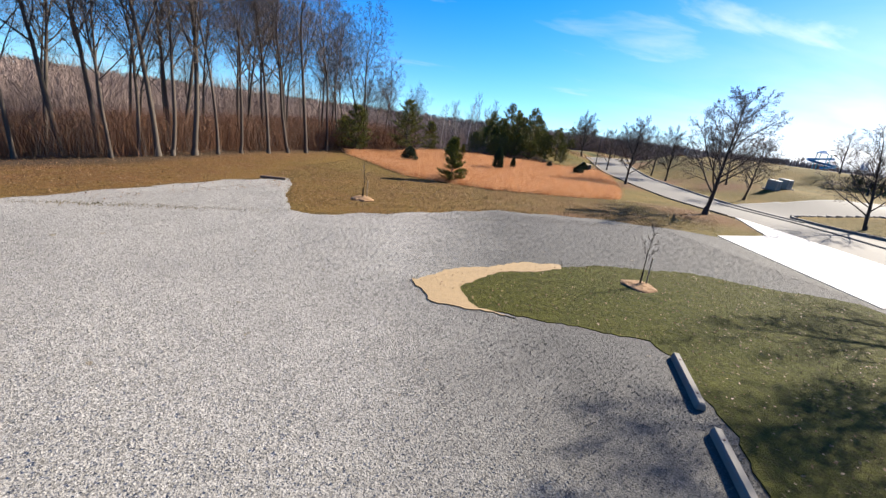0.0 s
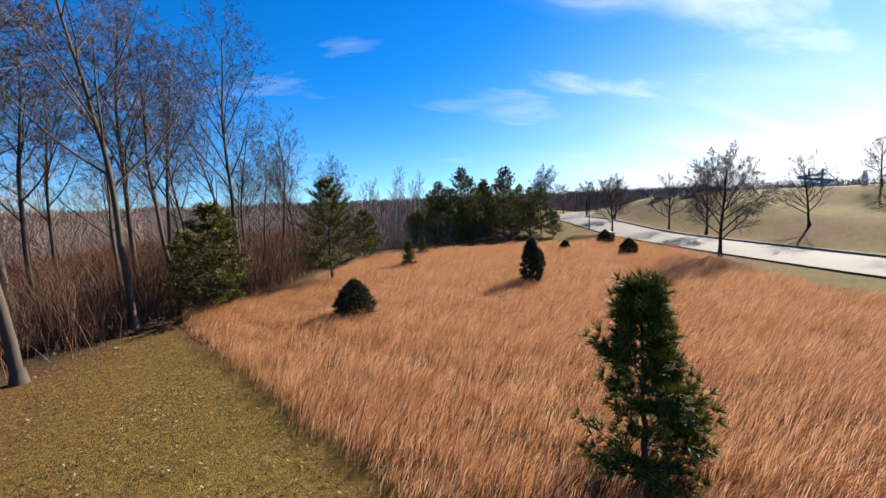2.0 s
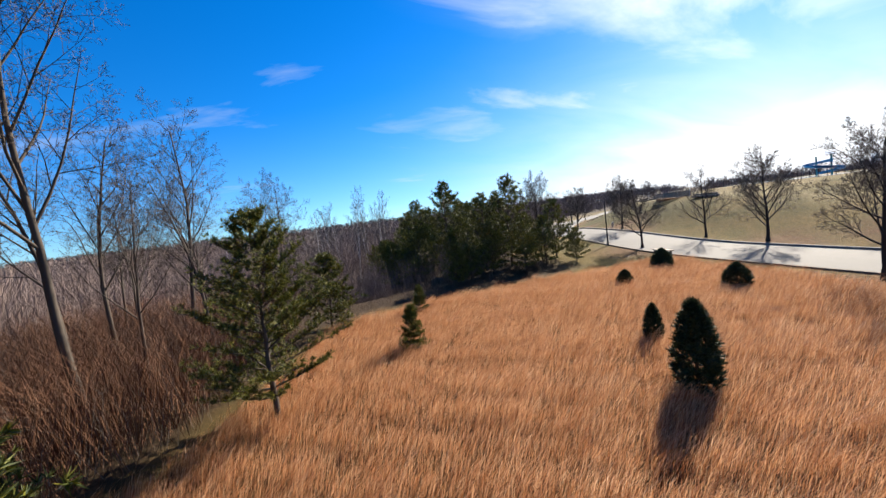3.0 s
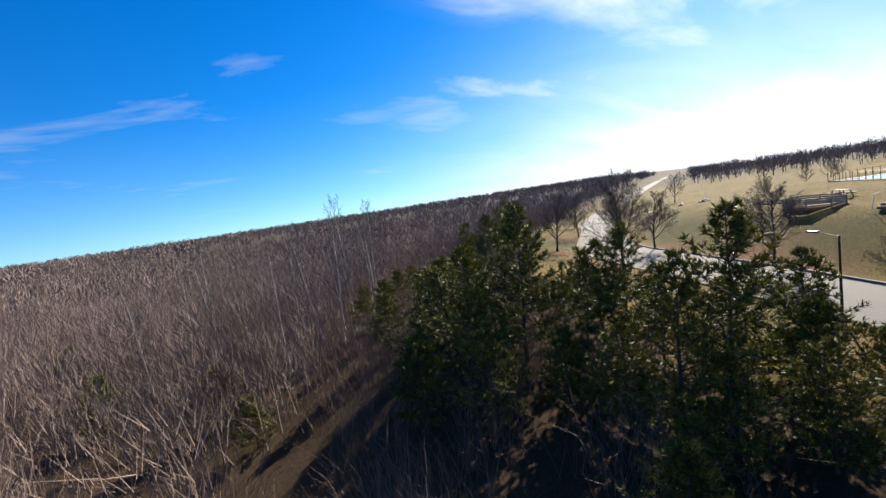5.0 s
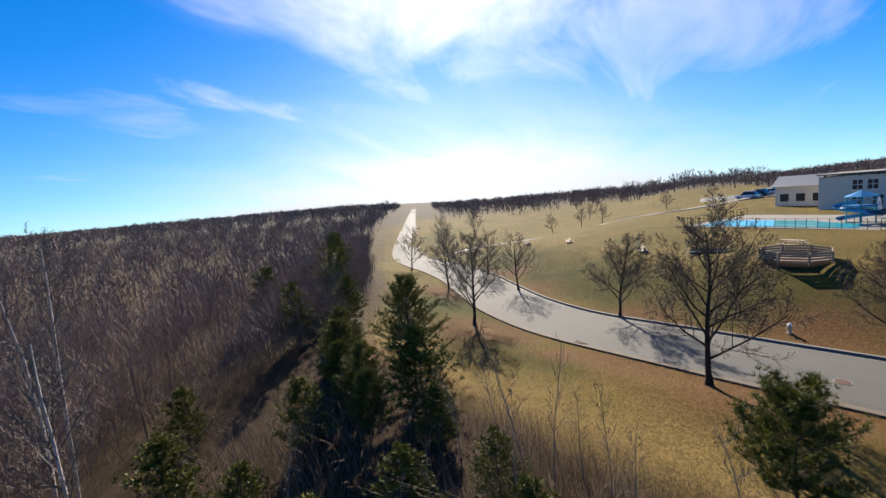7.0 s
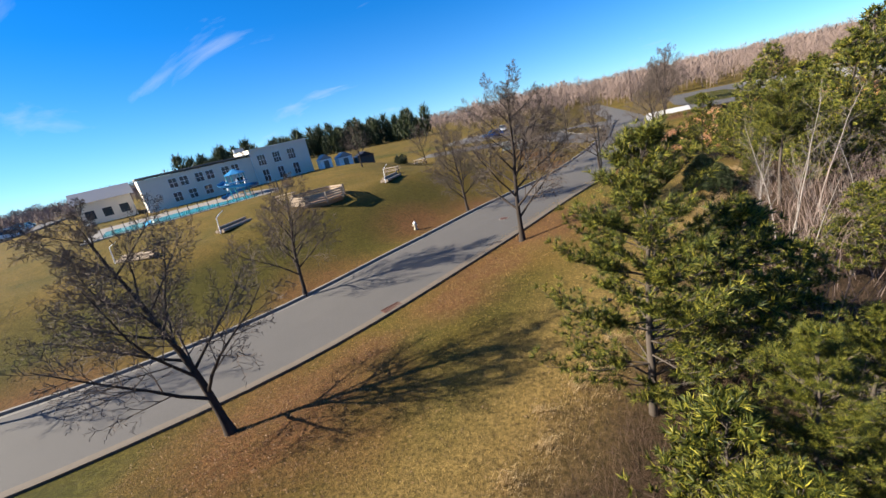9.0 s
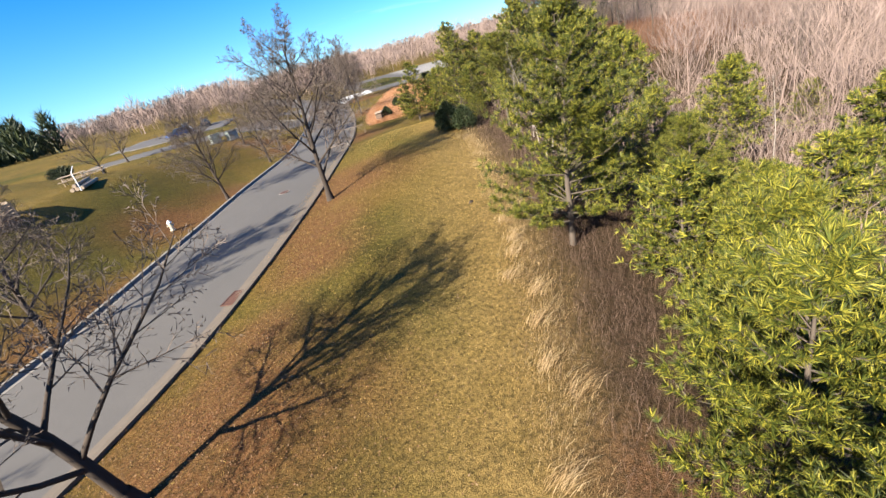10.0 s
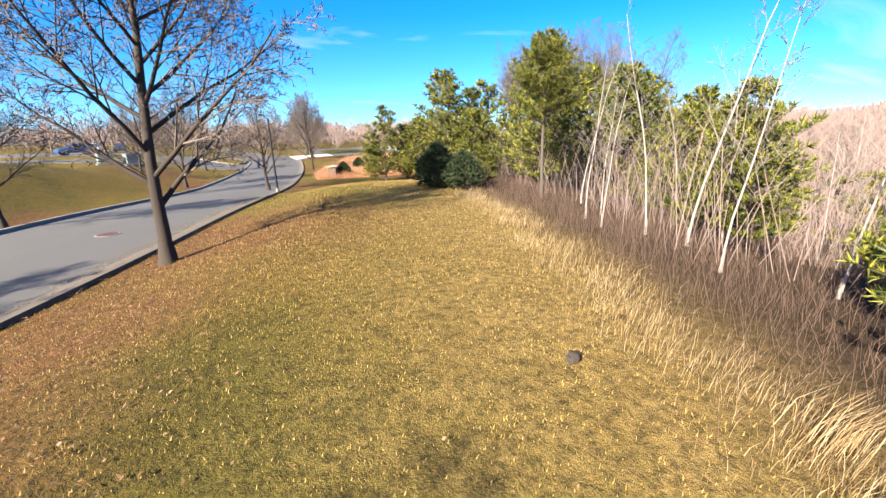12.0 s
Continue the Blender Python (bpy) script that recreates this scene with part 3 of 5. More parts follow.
def bare_tree(name, seed, tall, girth, spec, top, bark, twig, label, category="bare tree", group=""):
    rng = random.Random(seed)
    wood = [Wood(), Wood(), Wood()]
    scaled = [list(s) for s in spec]
    grow(wood, rng, (0, 0, -0.15), (rng.gauss(0, 0.03), rng.gauss(0, 0.03), 1), tall, girth, 0, top, scaled)
    # root flare
    wood[0].limb([Vector((0, 0, -0.2)), Vector((0, 0, 0.12)), Vector((0, 0, 0.6))], [girth * 1.75, girth * 1.35, girth * 0.98], 10)
    ob = tagged(new(name), label, category, group)
    mesh_part("trunk", wood[0].v, wood[0].f, bark, ob, smooth=True)
    if wood[1].f:
        mesh_part("branch_frame", wood[1].v, wood[1].f, bark, ob, smooth=True)
    if wood[2].f:
        mesh_part("twig_crown", wood[2].v, wood[2].f, twig, ob, "fine bare grey-brown twigs")
    return ob


def put(ob, x, y, scale=1.0, rz=0.0, tilt=(0, 0), dz=0.0):
    """A copy of a thing on the ground."""
    m = pose(x, y, h1(x, y) + dz, tilt[0], tilt[1], rz)
    c = copy_thing(ob, m)
    c.scale = (scale, scale, scale)
    return c


def settle(ob, x, y, scale=1.0, rz=0.0, tilt=(0, 0), dz=0.0):
    ob.matrix_basis = pose(x, y, h1(x, y) + dz, tilt[0], tilt[1], rz)
    ob.scale = (scale, scale, scale)
    return ob


STREET_SPEC = [(22, 50, 0.56, 0.0, 10, 9, 0.19), (11, 36, 0.45, 0.06, 5, 5), (8, 40, 0.52, 0.03, 3, 2), (5, 42, 0.6, 0.02, 1, 1), (2, 40, 0.7, 0.0, 1, 1), (0, 0, 0, 0, 1, 1)]
FAR_SPEC = [(20, 50, 0.56, 0.0, 8, 7, 0.19), (9, 36, 0.45, 0.06, 4, 4), (7, 38, 0.55, 0.03, 1, 2), (5, 40, 0.6, 0.0, 1, 1), (0, 0, 0, 0, 1, 1)]
street_protos = []
rng = random.Random(11)
for k in range(4):
    street_protos.append(bare_tree("street_tree", 100 + k, 8.2, 0.16, STREET_SPEC if k < 2 else FAR_SPEC, 2 if k < 2 else 2, BARK_DARK, TWIG, "bare street tree with dark trunk and dense upswept twigs", "street tree", "street trees along the park road"))
used = set()
for i, (x, y, tall, k) in enumerate(STREET_TREES):
    f = put if k in used else settle
    used.add(k)
    turn_z, tilt = rng.uniform(0, 360), (rng.uniform(-2, 2), rng.uniform(-2, 2))
    if i == 1:
        turn_z, tilt = 0.0, (-2.0, 3.5)      # leans towards the road
    f(street_protos[k], x, y, tall / 9.0, turn_z, tilt)

# tall bare woodland trees that can be told apart
TALL_SPEC = [(15, 36, 0.4, 0.0, 9, 12, 0.38), (8, 44, 0.48, 0.06, 5, 5), (7, 44, 0.5, 0.03, 3, 3), (5, 42, 0.6, 0.0, 1, 1), (3, 42, 0.6, 0.0, 1, 1), (0, 0, 0, 0, 1, 1)]
tall_protos = [bare_tree("woodland_tree", 300 + k, 16.0 + k, 0.15 + 0.014 * k, TALL_SPEC, 2, BARK_GREY, TWIG, "tall bare grey woodland tree with a high open crown", "woodland tree", "tall trees of the wood's edge") for k in range(5)]
POLE_SPEC = [(14, 34, 0.2, 0.0, 6, 8, 0.35), (6, 40, 0.45, 0.06, 3, 3), (3, 40, 0.5, 0.0, 1, 2), (0, 0, 0, 0, 1, 1)]
pole_protos = [bare_tree("slender_tree", 400 + k, 6.2 + 0.8 * k, 0.034 + 0.004 * k, POLE_SPEC, 1, BARK_SILVER, BARK_PALE, "slender pale-barked bare tree at the edge of the wood", "slender tree", "slender pale trees") for k in range(4)]
EDGE_TREES = [(-12.0, 84.5), (-11.2, 63.4), (-25.0, 24.6), (-24.2, 27.0), (-23.0, 28.4), (-20.2, 25.8), (-19.4, 27.1), (-18.5, 27.6),
    (-18.0, 28.4), (-17.1, 29.4), (-16.2, 30.8), (-15.4, 32.7), (-14.1, 34.8), (-13.3, 37.0), (-12.4, 39.2), (-12.0, 44.9),
    (-11.7, 49.2), (-16.5, 45.4), (-9.4, 53.4), (-8.2, 61.0), (-19.1, 40.6), (-18.5, 44.5), (-14.1, 55.0)]
INNER_TREES = [(-14.0, 50.6), (-22.2, 36.8), (-24.5, 44.4), (-17.6, 48.3), (-20.6, 32.3), (-26.9, 34.1), (-11.4, 57.4), (-15.2, 60.2),
    (-20.5, 55.2), (-29.3, 40.3), (-22.5, 49), (-28.5, 30.5), (-35.8, 39.0), (-26, 40.5), (-20, 61), (-25, 55),
    (-31, 44), (-34, 29), (-29, 50), (-12.6, 66.5), (-31, 25.5), (-38, 22)]
TALL = EDGE_TREES + INNER_TREES
for i, (x, y) in enumerate(TALL):
    k = i % 5
    (settle if i < 5 else put)(tall_protos[k], x, y, rng.uniform(0.68, 0.98) * (0.6 if y > 56.5 else 0.88 if y > 47 else 1.0), rng.uniform(0, 360), (rng.uniform(-3, 3), rng.uniform(-3, 3)))
for x, y, size in ((-6.6, 57.6, 0.44), (-5.4, 60.4, 0.4), (-8.6, 55.6, 0.5), (-7.6, 63.0, 0.46), (-10.2, 58.6, 0.52), (-3.8, 64.6, 0.42), (-11.8, 53.0, 0.55), (-13.6, 47.6, 0.6)):
    put(tall_protos[int(x * 7) % 5], x, y, size, rng.uniform(0, 360), (rng.uniform(-6, 6), rng.uniform(-6, 6)))
SLENDER = [(20.0, 92.4), (20.4, 93.4), (19.8, 94.2), (19.7, 95.2), (21.0, 96.8), (20.0, 98.0), (18.6, 91.5), (17.6, 94.6), (17.0, 97.5), (16.0, 92.0), (15.0, 97.5), (17.2, 89.0), (14.0, 95.0), (14.8, 102.0),
           (5.8, 102.8), (4.8, 108.5), (7.6, 110.5), (1.5, 101.0), (-0.5, 106.5), (3.0, 113), (-2.5, 99.5), (8.5, 107.0), (0.6, 110.0), (6.2, 116.5), (-5.5, 105), (9.8, 114.0), (-7, 110), (11.5, 110.0), (3.5, 119), (-3, 115),
           (12, 119.5), (8.0, 122), (0, 122), (10.0, 118.0)]
for i, (x, y) in enumerate(SLENDER):
    (settle if i < 4 else put)(pole_protos[i % 4], x, y, rng.uniform(0.48, 0.68), rng.uniform(0, 360), (rng.uniform(-3, 3), rng.uniform(-3, 3)))

HOLLOW_SPEC = [(18, 30, 0.3, 0.0, 6, 9, 0.3), (9, 36, 0.42, 0.06, 3, 3), (6, 40, 0.5, 0.02, 1, 2), (3, 40, 0.6, 0.0, 1, 1), (0, 0, 0, 0, 1, 1)]
hollow_protos = [bare_tree("slender_tree", 440 + k, 11.0 + 1.3 * k, 0.12, HOLLOW_SPEC, 1, BARK_BIRCH, BARK_PALE, "tall thin pale-barked tree standing in the hollow", "slender tree", "slender pale trees") for k in range(3)]
HOLLOW = [(-3.2, 116.6), (1.5, 109.6), (4.7, 113.0), (8.3, 109.6), (11.3, 109.8), (9.7, 112.9), (11.8, 114.8), (4.7, 115.9), (7.2, 111.2), (-9.8, 119.2), (-0.6, 121.7), (3.7, 126.8), (-0.3, 133.3),
          (6.4, 107.6), (13.4, 118.5), (-6.2, 113.4), (2.4, 117.2), (-8.4, 130), (9.0, 120), (-13, 112), (0.4, 105.6)]
for i, (x, y) in enumerate(HOLLOW):
    (settle if i < 3 else put)(hollow_protos[i % 3], x, y, rng.uniform(0.8, 1.15), rng.uniform(0, 360), (rng.uniform(-5, 5), rng.uniform(-5, 5)))

# ------------------------------------------------------------------ evergreens


def needles(rng, v, f, centre, out, size, count, width=0.06):
    """A tuft of needle blades that fans out round a shoot."""
    out = out.normalized()
    u = out.orthogonal().normalized()
    w = out.cross(u)
    for _ in range(count):
        g, s = rng.random() * 6.283, rng.uniform(0.25, 1.05)
        d = (out * rng.uniform(0.35, 1.0) + (u * math.cos(g) + w * math.sin(g)) * s).normalized()
        side = d.cross(Vector((rng.gauss(0, 1), rng.gauss(0, 1), rng.gauss(0, 1)))).normalized() * size * width * rng.uniform(0.8, 1.3)
        n = len(v)
        v.extend((tuple(centre - side), tuple(centre + side), tuple(centre + d * size * rng.uniform(0.8, 1.2))))
        f.append((n, n + 1, n + 2))


def pine(seed, tall, wide, bare=0.12, fine=True, taper=0.75, gap=1.0, thin=1.0, label="yellow-green pine with tiered, ragged boughs"):
    rng = random.Random(seed)
    wood, v, f = Wood(), [], []
    lean = Vector((rng.gauss(0, 0.02), rng.gauss(0, 0.02), 1))
    trunk = [lean * (tall * i / 10) + Vector((rng.gauss(0, 0.03), rng.gauss(0, 0.03), 0)) for i in range(11)]
    trunk[0] = Vector((0, 0, -0.2))
    girth = 0.013 * tall + 0.02
    wood.limb(trunk, [girth * (1 - 0.93 * i / 10) for i in range(11)], 8)
    z = tall * bare
    while z < tall * 0.97:
        u = z / tall
        reach = wide * (1 - u) ** taper * (0.6 + 0.4 * min(1, (u - bare) / 0.15 + 0.3))
        for k in range(rng.randint(4, 6)):
            g = rng.random() * 6.283
            length = reach * rng.uniform(0.6, 1.12) + 0.1
            rise = rng.uniform(-0.05, 0.22) + 0.55 * u
            way = Vector((math.cos(g), math.sin(g), rise)).normalized()
            base = trunk[min(int(u * 10), 9)].lerp(trunk[min(int(u * 10) + 1, 10)], u * 10 - int(u * 10))
            pts = [base]
            for i in range(4):
                way = (way + Vector((rng.gauss(0, 0.1), rng.gauss(0, 0.1), 0.06))).normalized()
                pts.append(pts[-1] + way * length / 4)
            wood.limb(pts[::2], [girth * 0.26 * (1 - u * 0.6), girth * 0.14, 0.006], 4)
            for s in range(int((7 + length * 7.0) * (1.0 if fine else 0.5))):
                t = rng.uniform(0.22, 1.0)
                i = min(int(t * 4), 3)
                q = pts[i].lerp(pts[i + 1], t * 4 - i)
                sg = rng.choice((-1, 1)) * rng.uniform(0.3, 1.2)
                shoot = way.copy()
                shoot.rotate(Matrix.Rotation(sg, 3, Vector((0, 0, 1))))
                shoot.z += rng.uniform(-0.05, 0.45)
                sl = rng.uniform(0.12, 0.42) * (0.5 + 0.5 * min(length, 1.6))
                e = q + shoot * sl
                wood.limb([q, e], [0.009, 0.004], 1)
                if fine:
                    needles(rng, v, f, q + shoot * sl * 0.4, shoot, 0.17, int(18 / thin ** 0.7), 0.05 * thin)
                    needles(rng, v, f, e, shoot, 0.19, int(24 / thin ** 0.7), 0.048 * thin)
                else:
                    needles(rng, v, f, q + shoot * sl * 0.7, shoot, 0.28, 13, 0.085)
        z += tall * rng.uniform(0.033, 0.055) * gap
    needles(rng, v, f, trunk[-1], Vector((0, 0, 1)), 0.3, 20)
    ob = tagged(new("pine"), label, "pine tree", "young pines at the wood's edge")
    mesh_part("trunk", wood.v, wood.f, BARK_GREY, ob, smooth=True)
    mesh_part("crown", v, f, NEEDLE, ob, "needle foliage in tufts")
    return ob


def cedar(seed, tall, wide, label="dark dense red cedar bush in russet grass"):
    rng = random.Random(seed)
    wood, v, f = Wood(), [], []
    wood.limb([Vector((0, 0, -0.15)), Vector((0, 0, tall * 0.5)), Vector((0, 0, tall * 0.97))], [0.06, 0.04, 0.008], 6)
    for _ in range(int(900 * tall * wide / 1.5)):
        u = rng.random() ** 0.85
        reach = wide * (math.sin(math.pi * min(1.0, 0.3 + u * 0.7)) ** 0.7) * rng.uniform(0.5, 1.05)
        g = rng.random() * 6.283
        q = Vector((math.cos(g) * reach, math.sin(g) * reach, tall * (0.04 + 0.93 * u)))
        needles(rng, v, f, q, Vector((math.cos(g) * 0.6, math.sin(g) * 0.6, 0.9)), 0.2, 12, 0.09)
        if rng.random() < 0.15:
            wood.limb([Vector((0, 0, q.z * 0.8)), q], [0.012, 0.004], 3)
    ob = tagged(new("cedar"), label, "cedar", "cedars in the meadow")
    mesh_part("trunk", wood.v, wood.f, BARK_GREY, ob)
    mesh_part("crown", v, f, NEEDLE_DARK, ob, "dense dark scale foliage")
    return ob


pine_protos = [pine(500, 6.2, 3.0, 0.12, True, 0.75, 1.0, 0.45), pine(501, 7.4, 3.6), pine(502, 5.2, 2.8), pine(503, 3.2, 1.1, 0.06, True, 1.0, 1.7), pine(505, 6.2, 3.0, 0.1, False), pine(506, 7.4, 3.5, 0.12, False), pine(507, 5.2, 2.8, 0.08, False), pine(508, 6.6, 2.6, 0.5, True, 0.5, 0.8, 0.6, "young pine with a bare stem and a rounded head")]
# x, y, which of the grown pines (the last three are plainer, for the depth of the wood), scale
MEADOW_PINES = [(1.1, 30.5, 3, 0.98), (-4.1, 51.2, 1, 0.84), (14.8, 70.5, 5, 1.06), (19.6, 70.6, 4, 0.86), (12.2, 69.0, 4, 0.62), (10.0, 68.6, 6, 0.55), (17.4, 69.0, 6, 0.8), (19.8, 68.0, 6, 0.55),
    (11.6, 72.4, 4, 0.66), (8.6, 67.8, 6, 0.6), (3.4, 61.2, 3, 0.5), (1.2, 54.7, 3, 0.6), (-9.2, 46.6, 6, 0.95), (-1.6, 61.6, 6, 0.8), (14.4, 67.4, 4, 0.66), (17.6, 72.6, 6, 0.8),
    (-10.8, 48.5, 6, 0.7), (17.6, 77.8, 5, 0.82), (24.0, 103.0, 1, 0.84), (21.7, 104.9, 0, 0.6), (19.2, 106.2, 6, 0.66)]
BELT_PINES = [(25.6, 110.2, 2, 0.78), (24.2, 108.8, 2, 0.74), (34.6, 111.8, 2, 0.58), (18.4, 88.2, 7, 0.8), (16.4, 85.2, 4, 0.7), (18.6, 84.0, 6, 0.34), (12.5, 80.3, 5, 1.16), (22.6, 107.0, 2, 0.64),
    (22.2, 101.2, 6, 0.82), (23.0, 105.9, 6, 0.6), (20.4, 103.0, 2, 0.6), (20.6, 99.4, 6, 0.5), (26.6, 111.8, 2, 0.6), (16.4, 74.6, 4, 0.7), (14.6, 83.6, 5, 0.98), (14.6, 76.4, 4, 0.98),
    (12.0, 86.0, 6, 1.2), (9.4, 80.6, 5, 1.05), (15.2, 91.4, 4, 0.62), (12.8, 92.0, 6, 1.0), (10.4, 88.2, 6, 1.1), (8.2, 76.6, 4, 0.78), (6.4, 81.0, 6, 0.9), (11.0, 75.0, 6, 0.7), (9.6, 84.6, 4, 1.1), (16.8, 93.6, 6, 0.55)]
HOLLOW_PINES = [(14.8, 104.6, 6, 0.6), (13.4, 98.8, 4, 0.7), (10.6, 103.0, 6, 0.9), (16.6, 98.2, 6, 0.6), (14.2, 109.5, 6, 0.85), (9.0, 106.5, 4, 0.8), (-5.0, 97.5, 6, 0.95), (-2.6, 91.5, 6, 0.7),
    (8.4, 94.5, 6, 0.9), (18.2, 95.4, 4, 0.48), (32.5, 116.5, 6, 0.8), (28.6, 118.5, 4, 0.85), (18.0, 115.8, 6, 0.7), (37.5, 122.5, 4, 1.0), (42, 128, 5, 1.0), (48, 133, 4, 1.1),
    (36, 133, 6, 1.2), (-14.5, 103.0, 6, 1.0), (-22, 120, 6, 1.0), (17.2, 80.4, 6, 0.7), (12.6, 71.0, 5, 0.9)]
PINES = MEADOW_PINES + BELT_PINES + HOLLOW_PINES
used = set()
for x, y, k, s in PINES:
    f = put if k in used else settle
    used.add(k)
    f(pine_protos[k], x, y, s, rng.uniform(0, 360), (rng.uniform(-2, 2), rng.uniform(-2, 2)))
cedar_protos = [cedar(600, 2.4, 0.52), cedar(601, 1.5, 0.75)]
CEDARS = [(6.6, 46.0, 0, 1.05), (-2.95, 42.7, 1, 1.05), (8.9, 49.6, 0, 0.6), (17.9, 52.8, 1, 0.85), (20.9, 60.1, 1, 0.9), (15.4, 57.8, 1, 0.6), (21.0, 84.2, 1, 1.2), (20.4, 85.6, 1, 1.0)]
used = set()
for x, y, k, s in CEDARS:
    f = put if k in used else settle
    used.add(k)
    f(cedar_protos[k], x, y, s, rng.uniform(0, 360))

# ------------------------------------------------------------------ grasses, brush and litter


def blades(name, spots, per, tall, lean, width, material, label, category, seed, bend=0.5, spread=0.16):
    """Tufts of arching blades at the spots, joined into one mesh."""
    r = np.random.RandomState(seed)
    n = len(spots) * per
    root = np.repeat(np.asarray(spots, dtype=float), per, 0)
    ang = r.uniform(0, 6.283, n)
    root[:, :2] += r.normal(0, spread, (n, 2))
    root[:, 2] = height(root[:, 0], root[:, 1]) - 0.02
    hgt = tall * r.uniform(0.55, 1.2, n)
    if tall > 0.5:
        hgt *= 0.84 + 0.2 * wave(root[:, 0], root[:, 1], 1.7, seed + 5) + 0.34 * wave(root[:, 0], root[:, 1], 0.55, seed) + 0.16 * wave(root[:, 0], root[:, 1], 0.2, seed + 2)
    tip = np.stack([np.cos(ang) * hgt * bend * r.uniform(0.2, 1, n) + lean[0] * hgt, np.sin(ang) * hgt * bend * r.uniform(0.2, 1, n) + lean[1] * hgt, hgt], -1)
    mid = tip * np.array([0.3, 0.3, 0.62])
    s = np.stack([-np.sin(ang + 0.6), np.cos(ang + 0.6), np.zeros(n)], -1) * (width * r.uniform(0.6, 1.4, n))[:, None]
    if tall < 0.2:
        v = np.stack([root - s, root + s, root + tip], 1).reshape(-1, 3)
        b = np.arange(n) * 3
        faces = np.stack([b, b + 1, b + 2], -1).tolist()
    else:
        v = np.stack([root - s, root + s, root + mid + s * 0.9, root + mid - s * 0.9, root + tip], 1).reshape(-1, 3)
        b = np.arange(n) * 5
        faces = np.stack([b, b + 1, b + 2, b + 3], -1).tolist() + np.stack([b + 3, b + 2, b + 4], -1).tolist()
    ob = new(name, mesh_of(name, v.tolist(), faces, material))
    return tagged(ob, label, category, kind="stuff")


def scatter(poly, count, seed, keep=None):
    r = np.random.RandomState(seed)
    p = np.asarray(poly, dtype=float)
    lo, hi = p.min(0), p.max(0)
    out = np.zeros((0, 3))
    while len(out) < count:
        q = r.uniform(lo, hi, (count * 2, 2))
        q = q[inside(poly, q[:, 0], q[:, 1])]
        if keep is not None:
            q = q[keep(q[:, 0], q[:, 1], r)]
        out = np.vstack([out, np.column_stack([q, np.zeros(len(q))])])
    return out[:count]


WIND = (0.55, -0.2)
blades("meadow_grass", scatter(MEADOW, 30000, 1), 11, 0.56, WIND, 0.0036, SEDGE, "tall russet broom sedge leaning in tufts over the meadow", "meadow grass", 2)
blades("meadow_grass", scatter(MEADOW, 13000, 3), 8, 0.6, WIND, 0.003, PINK_STRAW, "pale straw seed heads standing above the sedge", "meadow grass", 4)
er = np.random.RandomState(5)
fringe = np.column_stack([edge_pts + er.normal(0, 0.22, edge_pts.shape), np.zeros(len(edge_pts))])
plume = edge_pts[edge_pts[:, 1] > 99.4][::5]
clumps = np.column_stack([plume + er.normal(0, 0.2, plume.shape) + np.array([0.2, 0]), np.zeros(len(plume))])
blades("straw_fringe", clumps, 110, 0.4, (-0.85, 0.35), 0.0028, STRAW, "big arching clumps of pale straw plumes leaning over the lawn", "straw grass", 16, 0.35, 0.13)
blades("straw_fringe", fringe, 70, 0.24, (-0.35, 0.12), 0.0016, STRAW, "pale arching straw grass along the edge of the brush", "straw grass", 6, 0.85, 0.28)
LAWN = [(19.4, 74), (28.4, 73), (31.0, 84), (33.2, 93), (35.6, 99.5), (39.6, 106), (35, 109.6), (30, 109.6), (27.6, 107.6), (25.4, 102.2), (23.2, 95.6), (20.6, 86)]
blades("lawn_grass", scatter(LAWN, 30000, 7), 4, 0.055, (0, 0), 0.007, TURF, "short dormant lawn grass blades", "lawn grass", 8, 0.6, 0.1)
SOUTH_LAWN = [(-10, 23), (-5.6, 17), (2, 20.9), (9, 23.1), (17, 23), (21.6, 31), (15.6, 32.6), (8, 29.3), (-2, 29.6), (-8, 40)]
blades("lawn_grass", scatter(SOUTH_LAWN, 16000, 9), 4, 0.06, (0, 0), 0.008, TURF_DRY, "short dry winter grass blades round the car park", "lawn grass", 10, 0.6, 0.1)
blades("lawn_grass", scatter(ISLAND, 9000, 19), 4, 0.06, (0, 0), 0.009, TURF_GREEN, "short green-brown grass blades on the island", "lawn grass", 20, 0.6, 0.1)


def rim_spots(poly, per_metre, seed, spread):
    """Places along an outline, a little to both sides of it."""
    r = np.random.RandomState(seed)
    p = np.asarray(poly, dtype=float)
    q = np.roll(p, -1, 0)
    out = []
    for a, b in zip(p, q):
        n = int(np.linalg.norm(b - a) * per_metre)
        out.append(a + (b - a) * r.uniform(0, 1, (n, 1)) + r.normal(0, spread, (n, 2)))
    out = np.vstack(out)
    return np.column_stack([out, np.zeros(len(out))])


blades("lawn_grass", rim_spots(LOT[3:13], 45, 21, 0.16), 5, 0.06, (0, 0), 0.007, TURF_DRY, "ragged dry grass creeping over the gravel's edge", "lawn grass", 22, 0.8, 0.06)
blades("lawn_grass", rim_spots(ISLAND, 40, 23, 0.14), 5, 0.06, (0, 0), 0.007, TURF_DRY, "ragged dry grass round the island's edge", "lawn grass", 24, 0.8, 0.06)


